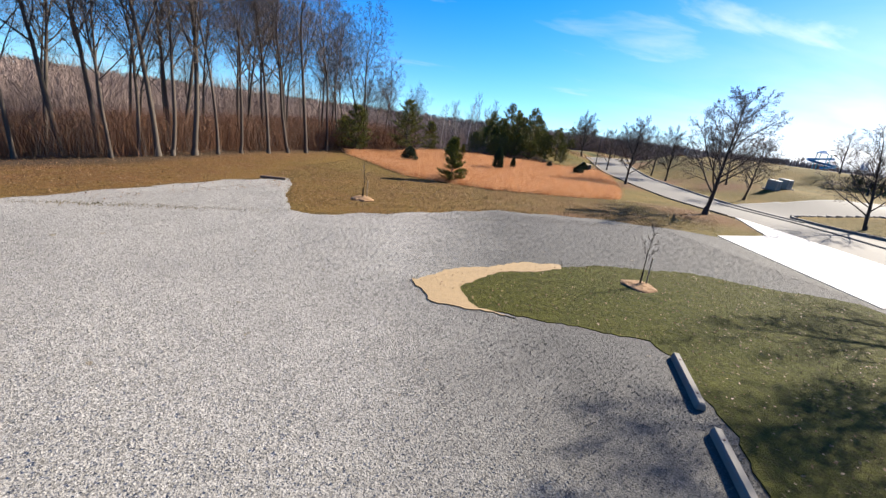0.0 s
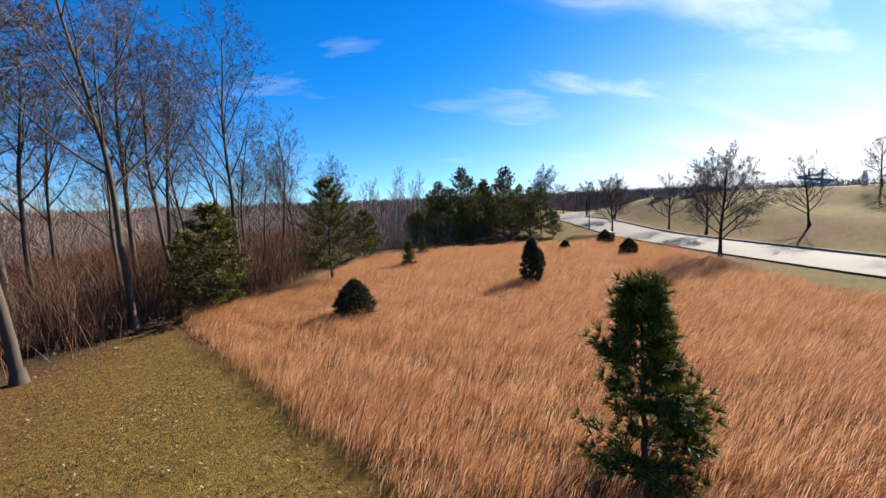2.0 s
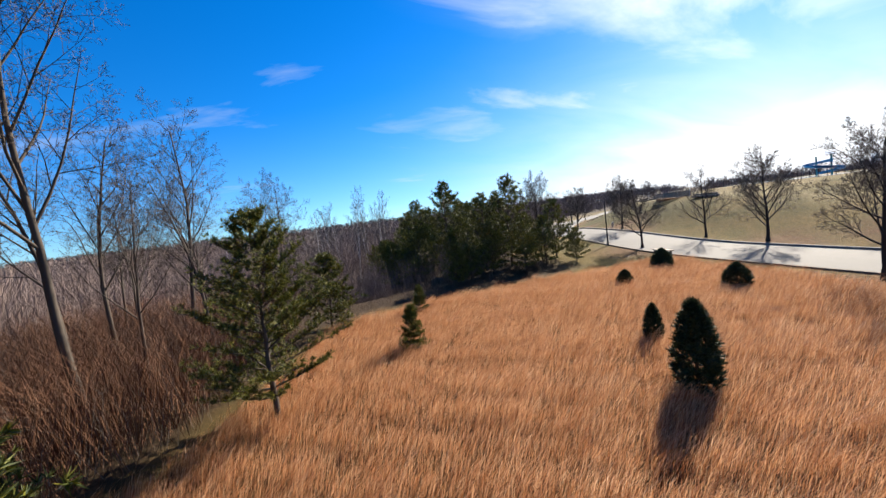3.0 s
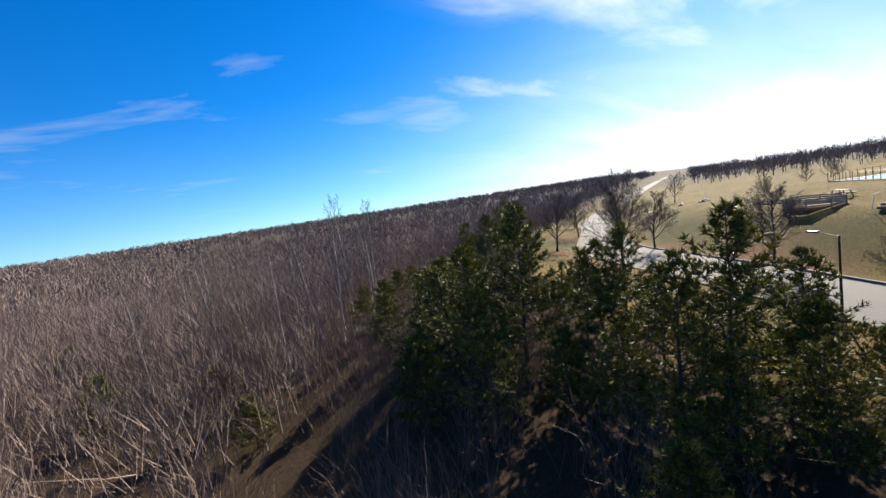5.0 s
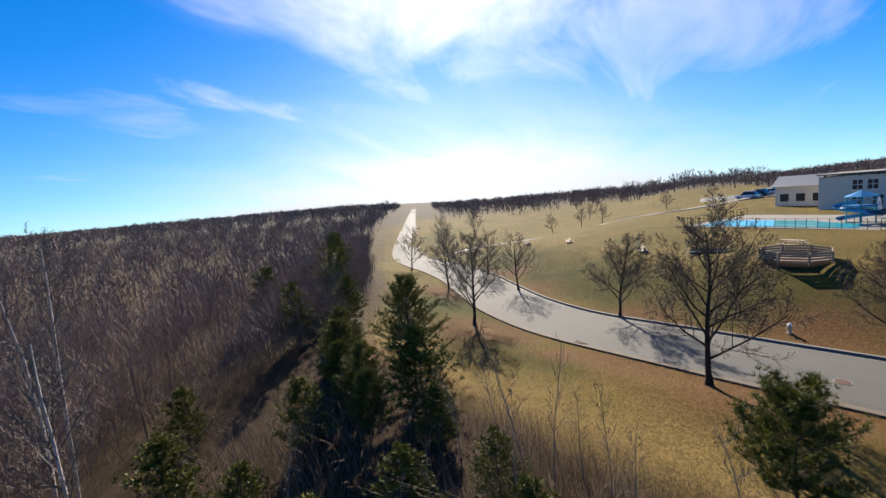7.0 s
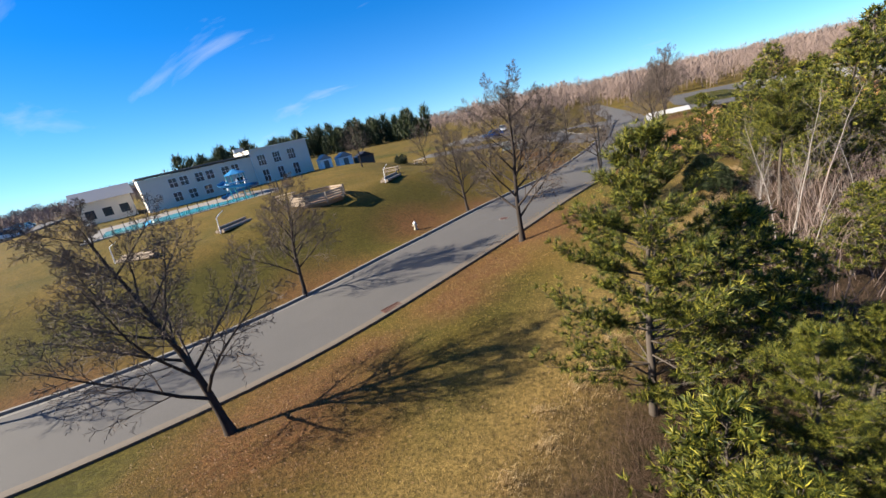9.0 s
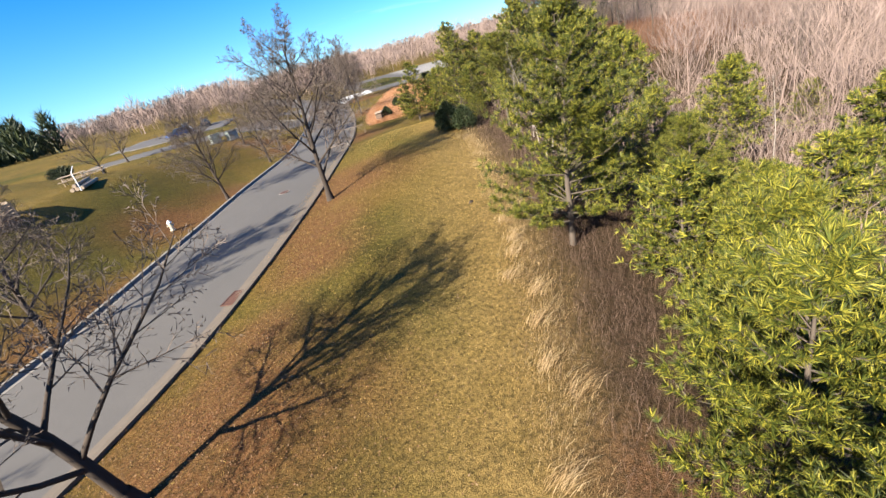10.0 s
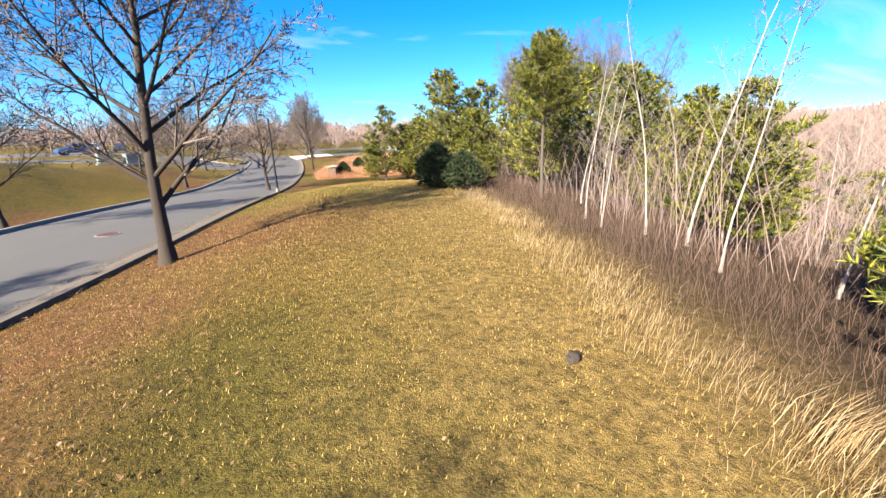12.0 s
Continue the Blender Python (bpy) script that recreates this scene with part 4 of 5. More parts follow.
def pebbles(name, poly, count, seed, size, material, label, keep):
    """Loose stones, each a low four-sided point with an uneven top, joined into one mesh."""
    spots = scatter(poly, count, seed, keep)
    r = np.random.RandomState(seed + 1)
    n = len(spots)
    spots[:, 2] = height(spots[:, 0], spots[:, 1]) + 0.0195
    a, k = r.uniform(0, 6.283, n), size * r.uniform(0.5, 1.5, n)
    rim = [spots + np.stack([np.cos(a + g), np.sin(a + g), np.zeros(n)], -1) * (k * r.uniform(0.7, 1.2, n))[:, None] for g in (0, 1.7, 3.1, 4.6)]
    top = spots + np.stack([r.normal(0, 0.3, n) * k, r.normal(0, 0.3, n) * k, k * r.uniform(0.6, 1.2, n)], -1)
    v = np.stack(rim + [top], 1).reshape(-1, 3)
    b = np.arange(n) * 5
    f = np.vstack([np.stack([b + i, b + (i + 1) % 4, b + 4], -1) for i in range(4)])
    return tagged(new(name, mesh_of(name, v.tolist(), f.tolist(), material)), label, "gravel", kind="stuff")


def off_island(x, y, r):
    return ~inside(ISLAND, x, y)


pebbles("loose_gravel", [(-14, 2), (-13.6, 13), (-8.6, 22), (-5.8, 15.9), (-4.9, 15.7), (3.3, 21), (13, 21.8), (15.4, 13), (10, 2)], 95000, 26, 0.0115, GRAVEL, "loose angular grey stones over the car park", off_island)


def litter(name, poly, count, seed, size, label, keep=None):
    spots = scatter(poly, count, seed, keep)
    r = np.random.RandomState(seed + 1)
    n = len(spots)
    spots[:, 2] = height(spots[:, 0], spots[:, 1]) + r.uniform(0.03, 0.07, n)
    a, s = r.uniform(0, 6.283, n), size * r.uniform(0.6, 1.4, n)
    u = np.stack([np.cos(a), np.sin(a), r.normal(0, 0.35, n)], -1) * s[:, None]
    w = np.stack([-np.sin(a), np.cos(a), r.normal(0, 0.35, n)], -1) * s[:, None] * 0.55
    v = np.stack([spots - u, spots - w, spots + u, spots + w], 1).reshape(-1, 3)
    b = np.arange(n) * 4
    ob = new(name, mesh_of(name, v.tolist(), np.stack([b, b + 1, b + 2, b + 3], -1).tolist(), LEAF))
    return tagged(ob, label, "fallen leaves", kind="stuff")


def near_trees(x, y, r):
    w = np.zeros(len(x))
    for tx, ty, rad in LEAF_SPOTS:
        w = np.maximum(w, 1 - np.hypot(x - tx, y - ty) / (rad * 1.3))
    return r.uniform(0, 1, len(x)) < np.maximum(w, 0.08)


litter("fallen_leaves", LAWN, 16000, 30, 0.019, "dry brown leaves fallen on the lawn under the street trees", near_trees)
litter("fallen_leaves", SOUTH_LAWN + [], 12000, 32, 0.03, "dry leaves scattered over the grass by the car park")
litter("fallen_leaves", [(-30, 18), (-12, 14), (-8, 21), (-10, 40), (-13, 46), (-24, 40)], 9000, 34, 0.035, "brown leaf litter at the foot of the wood")
litter("fallen_leaves", ISLAND, 5000, 36, 0.028, "dry leaves on the grass island")


def brush(name, spots, per, tall, material, label, seed, thick=0.8):
    """Tangles of thin arching stems, joined into one mesh."""
    r = np.random.RandomState(seed)
    n = len(spots) * per
    root = np.repeat(np.asarray(spots, dtype=float), per, 0)
    root[:, :2] += r.normal(0, 0.45, (n, 2))
    root[:, 2] = height(root[:, 0], root[:, 1]) - 0.05
    ang, hgt = r.uniform(0, 6.283, n), tall * r.uniform(0.35, 1.15, n)
    tip = np.stack([np.cos(ang), np.sin(ang), np.zeros(n)], -1) * (hgt * r.uniform(0.2, 1.0, n))[:, None]
    tip[:, 2] = hgt
    mid = tip * np.array([0.35, 0.35, 0.7]) + r.normal(0, 0.06, (n, 3))
    s = np.stack([np.cos(ang * 3), np.sin(ang * 3), np.zeros(n)], -1) * 0.0065 * thick * (0.6 + 0.3 * tall)
    fork = root + mid + np.stack([np.cos(ang + 1.9), np.sin(ang + 1.9), np.full(n, 1.2)], -1) * (hgt * 0.28)[:, None]
    v = np.stack([root - s, root + s, root + mid + s * 0.7, root + mid - s * 0.7, root + tip, fork], 1).reshape(-1, 3)
    b = np.arange(n) * 6
    f = np.vstack([np.stack([b, b + 1, b + 2], -1), np.stack([b, b + 2, b + 3], -1), np.stack([b + 3, b + 2, b + 4], -1), np.stack([b + 3, b + 2, b + 5], -1)])
    ob = new(name, mesh_of(name, v.tolist(), f.tolist(), material))
    return tagged(ob, label, "brush", kind="stuff")


BRUSH_WEST = [(-46, 22), (-30, 24), (-19.5, 26), (-15.4, 36), (-12.8, 42), (-10.9, 47.0), (-7.2, 51.5), (-4.6, 57.5), (-3, 62.5), (-14, 72), (-40, 62)]
BRUSH_BELT = [(-2.5, 64.6), (8, 64.6), (18, 66.5), (17.4, 74), (18.2, 82), (20.2, 87), (22.0, 93.5), (23.2, 97), (25.2, 102.4), (26.6, 106), (27.8, 109.2), (21, 116), (6, 114), (0, 95), (2, 80)]
BRUSH_CORE = [(-2.5, 67), (8, 67), (15.5, 69), (15.5, 80), (18, 88), (19.5, 94), (22, 101), (22, 108), (14, 114), (6, 114), (0, 95), (2, 80)]
brush("woodland_brush", scatter(BRUSH_WEST, 2100, 40), 24, 3.1, BRUSH, "tangled reddish-brown undergrowth at the wood's edge", 41)
brush("woodland_brush", scatter(BRUSH_WEST, 1100, 44), 14, 2.8, TWIG, "grey-brown thicket of thin saplings inside the wood", 45)
brush("woodland_brush", scatter(BRUSH_BELT, 2600, 42), 18, 0.6, BRAMBLE, "tangled brown brambles under the pines", 43, 0.55)
EDGE_STRIP = [(p[0] - 0.7, p[1] + 0.1) for p in EDGE] + [(p[0] - 3.2, p[1] + 0.6) for p in EDGE[::-1]]
brush("woodland_brush", scatter(EDGE_STRIP, 420, 48), 18, 0.5, BRAMBLE, "low brown brambles behind the straw edge", 49, 0.5)
brush("woodland_brush", scatter(BRUSH_CORE, 420, 46), 12, 3.0, TWIG_FAR, "grey thicket of thin bare saplings among the pines", 47)


def far_wood(name, spots, tall, kids, material, label, seed, thick=1.0, wide=0.34, low=0.35):
    """Trees too far or too many to pick apart, with rounded crowns of short twigs, joined into one mesh."""
    r = np.random.RandomState(seed)
    n = len(spots)
    x, y, z = spots[:, 0], spots[:, 1], height(spots[:, 0], spots[:, 1])
    t = tall * r.uniform(0.45, 1.25, n)
    lean = r.normal(0, 0.05, (n, 2)) * t[:, None]
    g = 0.0065 * t * max(thick, 1.1)
    root = np.column_stack([x, y, z - 0.3])
    tip = np.column_stack([x + lean[:, 0], y + lean[:, 1], z + t * 0.9])
    a0 = r.uniform(0, 6.283, n)
    across = np.column_stack([np.cos(a0), np.sin(a0), np.zeros(n)]) * g[:, None]
    v = [np.stack([root - across, root + across, tip], 1).reshape(-1, 3)]
    # twigs: from a point low inside the crown towards its outside
    m = n * kids
    k = np.repeat(np.arange(n), kids)
    u = r.uniform(low, 1.0, m)
    prof = np.sqrt(np.clip(1 - ((u - low) / (1.0 - low) * 1.5 - 0.55) ** 2, 0.03, 1)) * wide
    a = r.uniform(0, 6.283, m)
    rad = prof * t[k] * r.uniform(0.25, 1.0, m)
    way = np.column_stack([np.cos(a), np.sin(a), np.zeros(m)])
    mid = root[k] + (tip - root)[k] * u[:, None] + way * rad[:, None]
    ln = t[k] * r.uniform(0.06, 0.15, m)
    d = way * 0.5 + np.column_stack([r.normal(0, 0.35, m), r.normal(0, 0.35, m), r.uniform(0.6, 1.6, m)])
    d /= np.linalg.norm(d, axis=1)[:, None]
    s = np.cross(d, r.normal(0, 1, (m, 3)))
    s = s / np.linalg.norm(s, axis=1)[:, None] * (0.0042 * t[k] * thick)[:, None]
    v.append(np.stack([mid - d * ln[:, None] - s, mid - d * ln[:, None] + s, mid + d * ln[:, None]], 1).reshape(-1, 3))
    v = np.vstack(v)
    b = np.arange(len(v) // 3) * 3
    return tagged(new(name, mesh_of(name, v.tolist(), np.stack([b, b + 1, b + 2], -1).tolist(), material)), label, "woodland", kind="stuff")


WOOD_NEAR = [(-60, 12), (-42, 26), (-22, 54), (-13, 68), (-5, 78), (2, 92), (6, 103), (10, 114), (18, 119), (28, 125), (42, 138), (30, 178), (-40, 172), (-95, 120), (-95, 20)]
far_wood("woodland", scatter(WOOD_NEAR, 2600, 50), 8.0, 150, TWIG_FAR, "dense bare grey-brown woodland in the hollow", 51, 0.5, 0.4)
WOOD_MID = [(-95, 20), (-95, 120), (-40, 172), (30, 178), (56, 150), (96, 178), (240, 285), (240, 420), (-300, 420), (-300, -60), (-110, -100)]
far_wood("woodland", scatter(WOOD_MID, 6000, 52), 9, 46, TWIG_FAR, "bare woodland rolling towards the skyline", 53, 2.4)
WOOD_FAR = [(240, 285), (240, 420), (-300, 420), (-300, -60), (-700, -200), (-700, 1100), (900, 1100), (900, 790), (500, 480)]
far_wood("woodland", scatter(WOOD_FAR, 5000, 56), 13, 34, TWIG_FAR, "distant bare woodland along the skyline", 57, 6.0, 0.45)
WOOD_EAST = [(190, 205), (330, 300), (620, 500), (700, 60), (560, -300), (200, -420), (-60, -420), (-70, -140), (30, -120), (110, -110), (200, -70), (230, 60), (200, 150)]
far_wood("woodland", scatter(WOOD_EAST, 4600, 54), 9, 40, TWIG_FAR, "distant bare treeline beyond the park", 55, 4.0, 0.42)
EVERGREEN_EAST = [(158, 18), (172, 30), (190, 0), (160, -45), (120, -62), (98, -40), (112, -28), (135, -10)]
far_wood("evergreen_wood", scatter(EVERGREEN_EAST, 170, 58), 10.5, 260, NEEDLE_DARK, "dark evergreen treeline on the rise behind the building", 59, 4.0, 0.24, 0.15)
WOOD_SOUTH = [(-70, -34), (0, -36), (34, -34), (36, -70), (48, -72), (46, -30), (75, -22), (100, -60), (60, -130), (-70, -140)]
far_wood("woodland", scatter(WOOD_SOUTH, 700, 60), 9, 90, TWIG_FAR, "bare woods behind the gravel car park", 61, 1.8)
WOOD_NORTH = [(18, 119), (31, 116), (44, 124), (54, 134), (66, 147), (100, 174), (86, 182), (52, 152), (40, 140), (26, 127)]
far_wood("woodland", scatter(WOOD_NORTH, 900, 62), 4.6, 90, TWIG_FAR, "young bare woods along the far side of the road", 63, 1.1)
# ------------------------------------------------------------------ things round the car park
STOPS = [(5.25, 6.5, 74.0), (4.62, 4.15, 74.0), (3.98, 1.8, 74.0)]
PAINT_WHITE = plain("white_paint", (0.75, 0.75, 0.73), 0.5, 0, 0.08)
STUCCO = plain("cream_stucco", (0.62, 0.57, 0.48), 0.9, 0, 0.07, 1.2)
ROOF_GREY = plain("grey_metal_roof", (0.204, 0.211, 0.224), 0.5, 0.3, 0.1)
DARK_METAL = plain("dark_painted_metal", (0.0204, 0.0204, 0.0224), 0.45, 0.4, 0.2)
GALV = plain("galvanised_steel", (0.306, 0.313, 0.32), 0.45, 0.8, 0.15)
RUST = plain("rusty_iron", (0.0816, 0.0408, 0.0306), 0.8, 0.4, 0.35)
TIMBER = plain("weathered_timber", (0.272, 0.211, 0.15), 0.85, 0, 0.3, 5.0, 0.4)
TIMBER_DARK = plain("dark_timber", (0.109, 0.0748, 0.0544), 0.85, 0, 0.3, 5.0, 0.4)
MULCH = plain("pale_wood_mulch", (0.2, 0.115, 0.055), 0.95, 0, 0.6, 20.0, 0.9)
GREEN_BOX = plain("grey_green_cabinet_paint", (0.17, 0.197, 0.184), 0.5, 0, 0.1)
YELLOW = plain("yellow_hydrant_paint", (0.422, 0.374, 0.272), 0.5, 0, 0.15)
BLUE_PLASTIC = plain("blue_moulded_plastic", (0.034, 0.17, 0.34), 0.35, 0, 0.1)
TEAL_PLASTIC = plain("teal_moulded_plastic", (0.0408, 0.258, 0.286), 0.35, 0, 0.1)
RUBBER = plain("black_rubber", (0.02, 0.02, 0.02), 0.85, 0, 0.2)
CANVAS = plain("grey_white_canvas", (0.55, 0.56, 0.56), 0.85, 0, 0.12)
SHRUB_GREEN = foliage_material("dark_hedge_leaves", (0.0102, 0.019, 0.00816), (0.0238, 0.034, 0.0136), (0.0476, 0.0544, 0.0204), 0.1)


def glass_material(name, tint):
    m = Mat(name, 0.08, 0.6)
    m.color(tint)
    return m.m


GLASS = glass_material("dark_window_glass", (0.02, 0.03, 0.04))


def water_material():
    m = Mat("pool_water", 0.06, 0.5)
    m.color(m.mix(m.noise(1.2, 4), (0.03, 0.29, 0.37), (0.08, 0.38, 0.43)))
    m.bump(m.noise(2.5, 3), 0.15, 0.03)
    return m.m


WATER = water_material()


def wheel_stop(x, y, rz):
    t = thing("wheel_stop", (x, y, 0.03), rz, "weathered concrete wheel stop lying on gravel at the grass edge", "wheel stop", "wheel stops at the island")
    bm = bmesh.new()
    outline = [(-0.09, 0), (0.09, 0), (0.075, 0.1), (0.05, 0.14), (-0.05, 0.14), (-0.075, 0.1)]
    rings = []
    for xx, s in ((-0.92, 0.86), (-0.89, 1), (0.89, 1), (0.92, 0.86)):
        rings.append([bm.verts.new((xx, a * s, b * (s if b else 1))) for a, b in outline])
    for a, b in zip(rings, rings[1:]):
        for k in range(6):
            bm.faces.new((a[k], a[(k + 1) % 6], b[(k + 1) % 6], b[k]))
    bm.faces.new(rings[0][::-1]), bm.faces.new(rings[-1])
    bmesh.ops.recalc_face_normals(bm, faces=bm.faces)
    part("block", bm, CONCRETE, t)
    for xx in (-0.6, 0.6):
        part("steel_pin", tube(bmesh.new(), (xx, 0, 0.12), (xx, 0, 0.15), 0.018), RUST, t)


for x, y, rz in STOPS:
    wheel_stop(x, y, rz)


t = thing("edging_timber", (-9.0, 22.6, 0.03), 8, "dark weathered timber lying at the end of the gravel", "timber")
part("beam", box(bmesh.new(), (1.3, 0.15, 0.12), (0, 0, 0.06), 0, 0.015), TIMBER_DARK, t)
for xx in (-0.5, 0.5):
    part("steel_pin", tube(bmesh.new(), (xx, 0, 0.1), (xx, 0, 0.14), 0.016), RUST, t)


def sapling(x, y, tall, seed):
    spec = [(9, 35, 0.3, 0.0, 6, 6, 0.45), (4, 40, 0.4, 0.03, 3, 3), (0, 0, 0, 0, 3, 2)]
    ob = bare_tree("sapling", seed, tall, 0.022, spec, 1, BARK_DARK, TWIG, "young bare sapling planted in a ring of pale mulch", "sapling", "saplings in mulch rings")
    settle(ob, x, y)
    bm = bmesh.new()
    bmesh.ops.create_icosphere(bm, subdivisions=3, radius=0.55)
    for v in bm.verts:
        k = 1 + 0.22 * noise.noise(v.co * 3 + Vector((seed, 0, 0)))
        v.co = Vector((v.co.x * k, v.co.y * k, max(v.co.z, -0.1) * 0.3 * k + 0.03 * noise.noise(v.co * 9)))
    part("mulch_ring", bm, MULCH, ob, "mound of pale shredded mulch")
    part("stake", tube(bmesh.new(), (0.22, 0.05, 0), (0.2, 0.04, 1.0), 0.02), TIMBER, ob)


sapling(6.75, 11.75, 2.0, 71)
sapling(-3.6, 20.1, 2.1, 72)

t = thing("transformer_box", (40.2, 49.0, h1(40.2, 49.0)), 30, "grey-green utility cabinet on a concrete pad in the grass", "utility box", "utility boxes by the road")
part("pad", box(bmesh.new(), (1.6, 1.5, 0.16), (0, 0, 0.06), 0, 0.02), CONCRETE, t)
part("cabinet", box(bmesh.new(), (1.2, 1.1, 1.0), (0, 0, 0.64), 0, 0.03), GREEN_BOX, t)
part("lid", box(bmesh.new(), (1.26, 1.16, 0.06), (0, 0, 1.16), 0, 0.02, 4), GREEN_BOX, t)
part("door_seam", box(bmesh.new(), (0.02, 0.012, 0.85), (0, -0.555, 0.62)), DARK_METAL, t)
copy_thing(t, pose(42.2, 49.8, h1(42.2, 49.8), 0, 0, 24))


def fire_hydrant(x, y):
    t = thing("fire_hydrant", (x, y, h1(x, y)), 20, "short cream fire hydrant in the park grass", "hydrant")
    bm = bmesh.new()
    tube(bm, (0, 0, 0), (0, 0, 0.5), 0.11, 0.1, 14)
    tube(bm, (0, 0, 0.04), (0, 0, 0.08), 0.16, 0.16, 14)
    part("barrel", bm, YELLOW, t)
    bm = bmesh.new()
    tube(bm, (0, 0, 0.5), (0, 0, 0.55), 0.14, 0.14, 14)
    tube(bm, (0, 0, 0.55), (0, 0, 0.66), 0.12, 0.05, 14)
    tube(bm, (0, 0, 0.66), (0, 0, 0.71), 0.025, 0.025, 6)
    part("bonnet", bm, PAINT_WHITE, t)
    for g in (0, 90, 180):
        a = radians(g)
        part("outlet", tube(bmesh.new(), (0, 0, 0.36), (math.cos(a) * 0.2, math.sin(a) * 0.2, 0.36), 0.05, 0.06, 10), YELLOW, t)


fire_hydrant(39.6, 85.4)


def lamp_post(x, y, tall):
    t = thing("street_lamp", (x, y, h1(x, y)), 75, "dark slender street lamp pole by the road", "street lamp")
    part("base", tube(bmesh.new(), (0, 0, -0.1), (0, 0, 0.35), 0.14, 0.1, 12), CONCRETE, t)
    part("pole", tube(bmesh.new(), (0, 0, 0.3), (0, 0, tall), 0.075, 0.045, 12), DARK_METAL, t)
    part("arm", tube(bmesh.new(), (0, 0, tall - 0.1), (1.1, 0, tall + 0.12), 0.03, 0.025, 8), DARK_METAL, t)
    part("lamp_head", box(bmesh.new(), (0.6, 0.24, 0.12), (1.3, 0, tall + 0.12), 0, 0.04), DARK_METAL, t)


lamp_post(27.3, 72.6, 4.6)

t = thing("trail_kiosk", (22.0, 61.0, h1(22.0, 61.0)), 70, "dark timber kiosk box at the meadow's edge", "kiosk")
for sx in (-0.55, 0.55):
    for sy in (-0.3, 0.3):
        part("post", box(bmesh.new(), (0.1, 0.1, 1.05), (sx, sy, 0.5)), TIMBER_DARK, t)
part("body", box(bmesh.new(), (1.2, 0.66, 0.62), (0, 0, 0.62), 0, 0.02), TIMBER_DARK, t)
part("roof", box(bmesh.new(), (1.4, 0.9, 0.07), (0, 0, 1.08), 0, 0.015, 5), TIMBER, t)


def grate(x, y, rz):
    t = thing("storm_drain", (x, y, h1(x, y) + 0.02), rz, "rusty iron storm drain grate set in the gutter", "drain grate")
    part("rim", box(box(box(box(bmesh.new(), (0.95, 0.06, 0.05), (0, 0.27, 0)), (0.95, 0.06, 0.05), (0, -0.27, 0)), (0.06, 0.6, 0.05), (0.45, 0, 0)), (0.06, 0.6, 0.05), (-0.45, 0, 0)), RUST, t)
    for k in range(9):
        part("bar", box(bmesh.new(), (0.045, 0.5, 0.04), (-0.36 + 0.09 * k, 0, 0)), RUST, t)
    # flat black sheet painted in for the shade below the bars
    part("pit", box(bmesh.new(), (0.86, 0.5, 0.01), (0, 0, -0.02)), RUBBER, t)


grate(34.75, 97.1, 64)


def manhole(x, y, lift=0.05):
    t = thing("manhole_cover", (x, y, h1(x, y) + lift), 15, "round iron manhole cover in the asphalt", "manhole cover")
    part("ring", tube(bmesh.new(), (0, 0, -0.03), (0, 0, 0.006), 0.36, 0.36, 24), CONCRETE, t)
    part("lid", tube(bmesh.new(), (0, 0, -0.02), (0, 0, 0.014), 0.3, 0.3, 24), RUST, t)


manhole(33.0, 84.3)

# ------------------------------------------------------------------ the park beyond the road


def gaga_pit(x, y):
    t = thing("ball_pit", (x, y, h1(x, y)), 12, "eight-sided low timber ball pit on worn grass", "ball pit")
    rad, n = 2.35, 8
    for k in range(n):
        a, b = 2 * math.pi * k / n, 2 * math.pi * (k + 1) / n
        p, q = Vector((math.cos(a) * rad, math.sin(a) * rad, 0)), Vector((math.cos(b) * rad, math.sin(b) * rad, 0))
        part("post", box(bmesh.new(), (0.12, 0.12, 0.85), (p.x, p.y, 0.38)), TIMBER, t)
        c, g = (p + q) / 2, math.degrees(math.atan2(q.y - p.y, q.x - p.x))
        for i in range(4):
            part("plank", box(bmesh.new(), ((q - p).length - 0.08, 0.045, 0.15), (c.x, c.y, 0.14 + 0.2 * i), g), TIMBER, t)
    part("floor", tube(bmesh.new(), (0, 0, -0.3), (0, 0, 0.03), rad * 0.93, rad * 0.93, 8), MULCH, t)


gaga_pit(49.4, 83.8)


def picnic_table(x, y, rz, first=[None]):
    if first[0]:
        return copy_thing(first[0], pose(x, y, h1(x, y), 0, 0, rz))
    t = thing("picnic_table", (x, y, h1(x, y)), rz, "weathered timber picnic table on park grass", "picnic table", "picnic tables in the park")
    for k in range(5):
        part("top_board", box(bmesh.new(), (1.85, 0.13, 0.04), (0, -0.29 + 0.145 * k, 0.74), 0, 0.006), TIMBER, t)
    for s in (-1, 1):
        for k in range(2):
            part("seat_board", box(bmesh.new(), (1.85, 0.13, 0.04), (0, s * (0.66 + 0.145 * k), 0.44), 0, 0.006), TIMBER, t)
    for s in (-0.65, 0.65):
        part("crossbar", box(bmesh.new(), (0.045, 1.6, 0.09), (s, 0, 0.38)), TIMBER, t)
        for g in (-1, 1):
            part("leg", box(bmesh.new(), (0.045, 0.1, 0.9), (s, g * 0.42, 0.36), 0, 0, g * 24), TIMBER, t)
    first[0] = t
    return t


for x, y, rz in ((48.6, 72.6, 15), (53.6, 83.4, 60), (54.0, 56.0, 5)):
    picnic_table(x, y, rz)


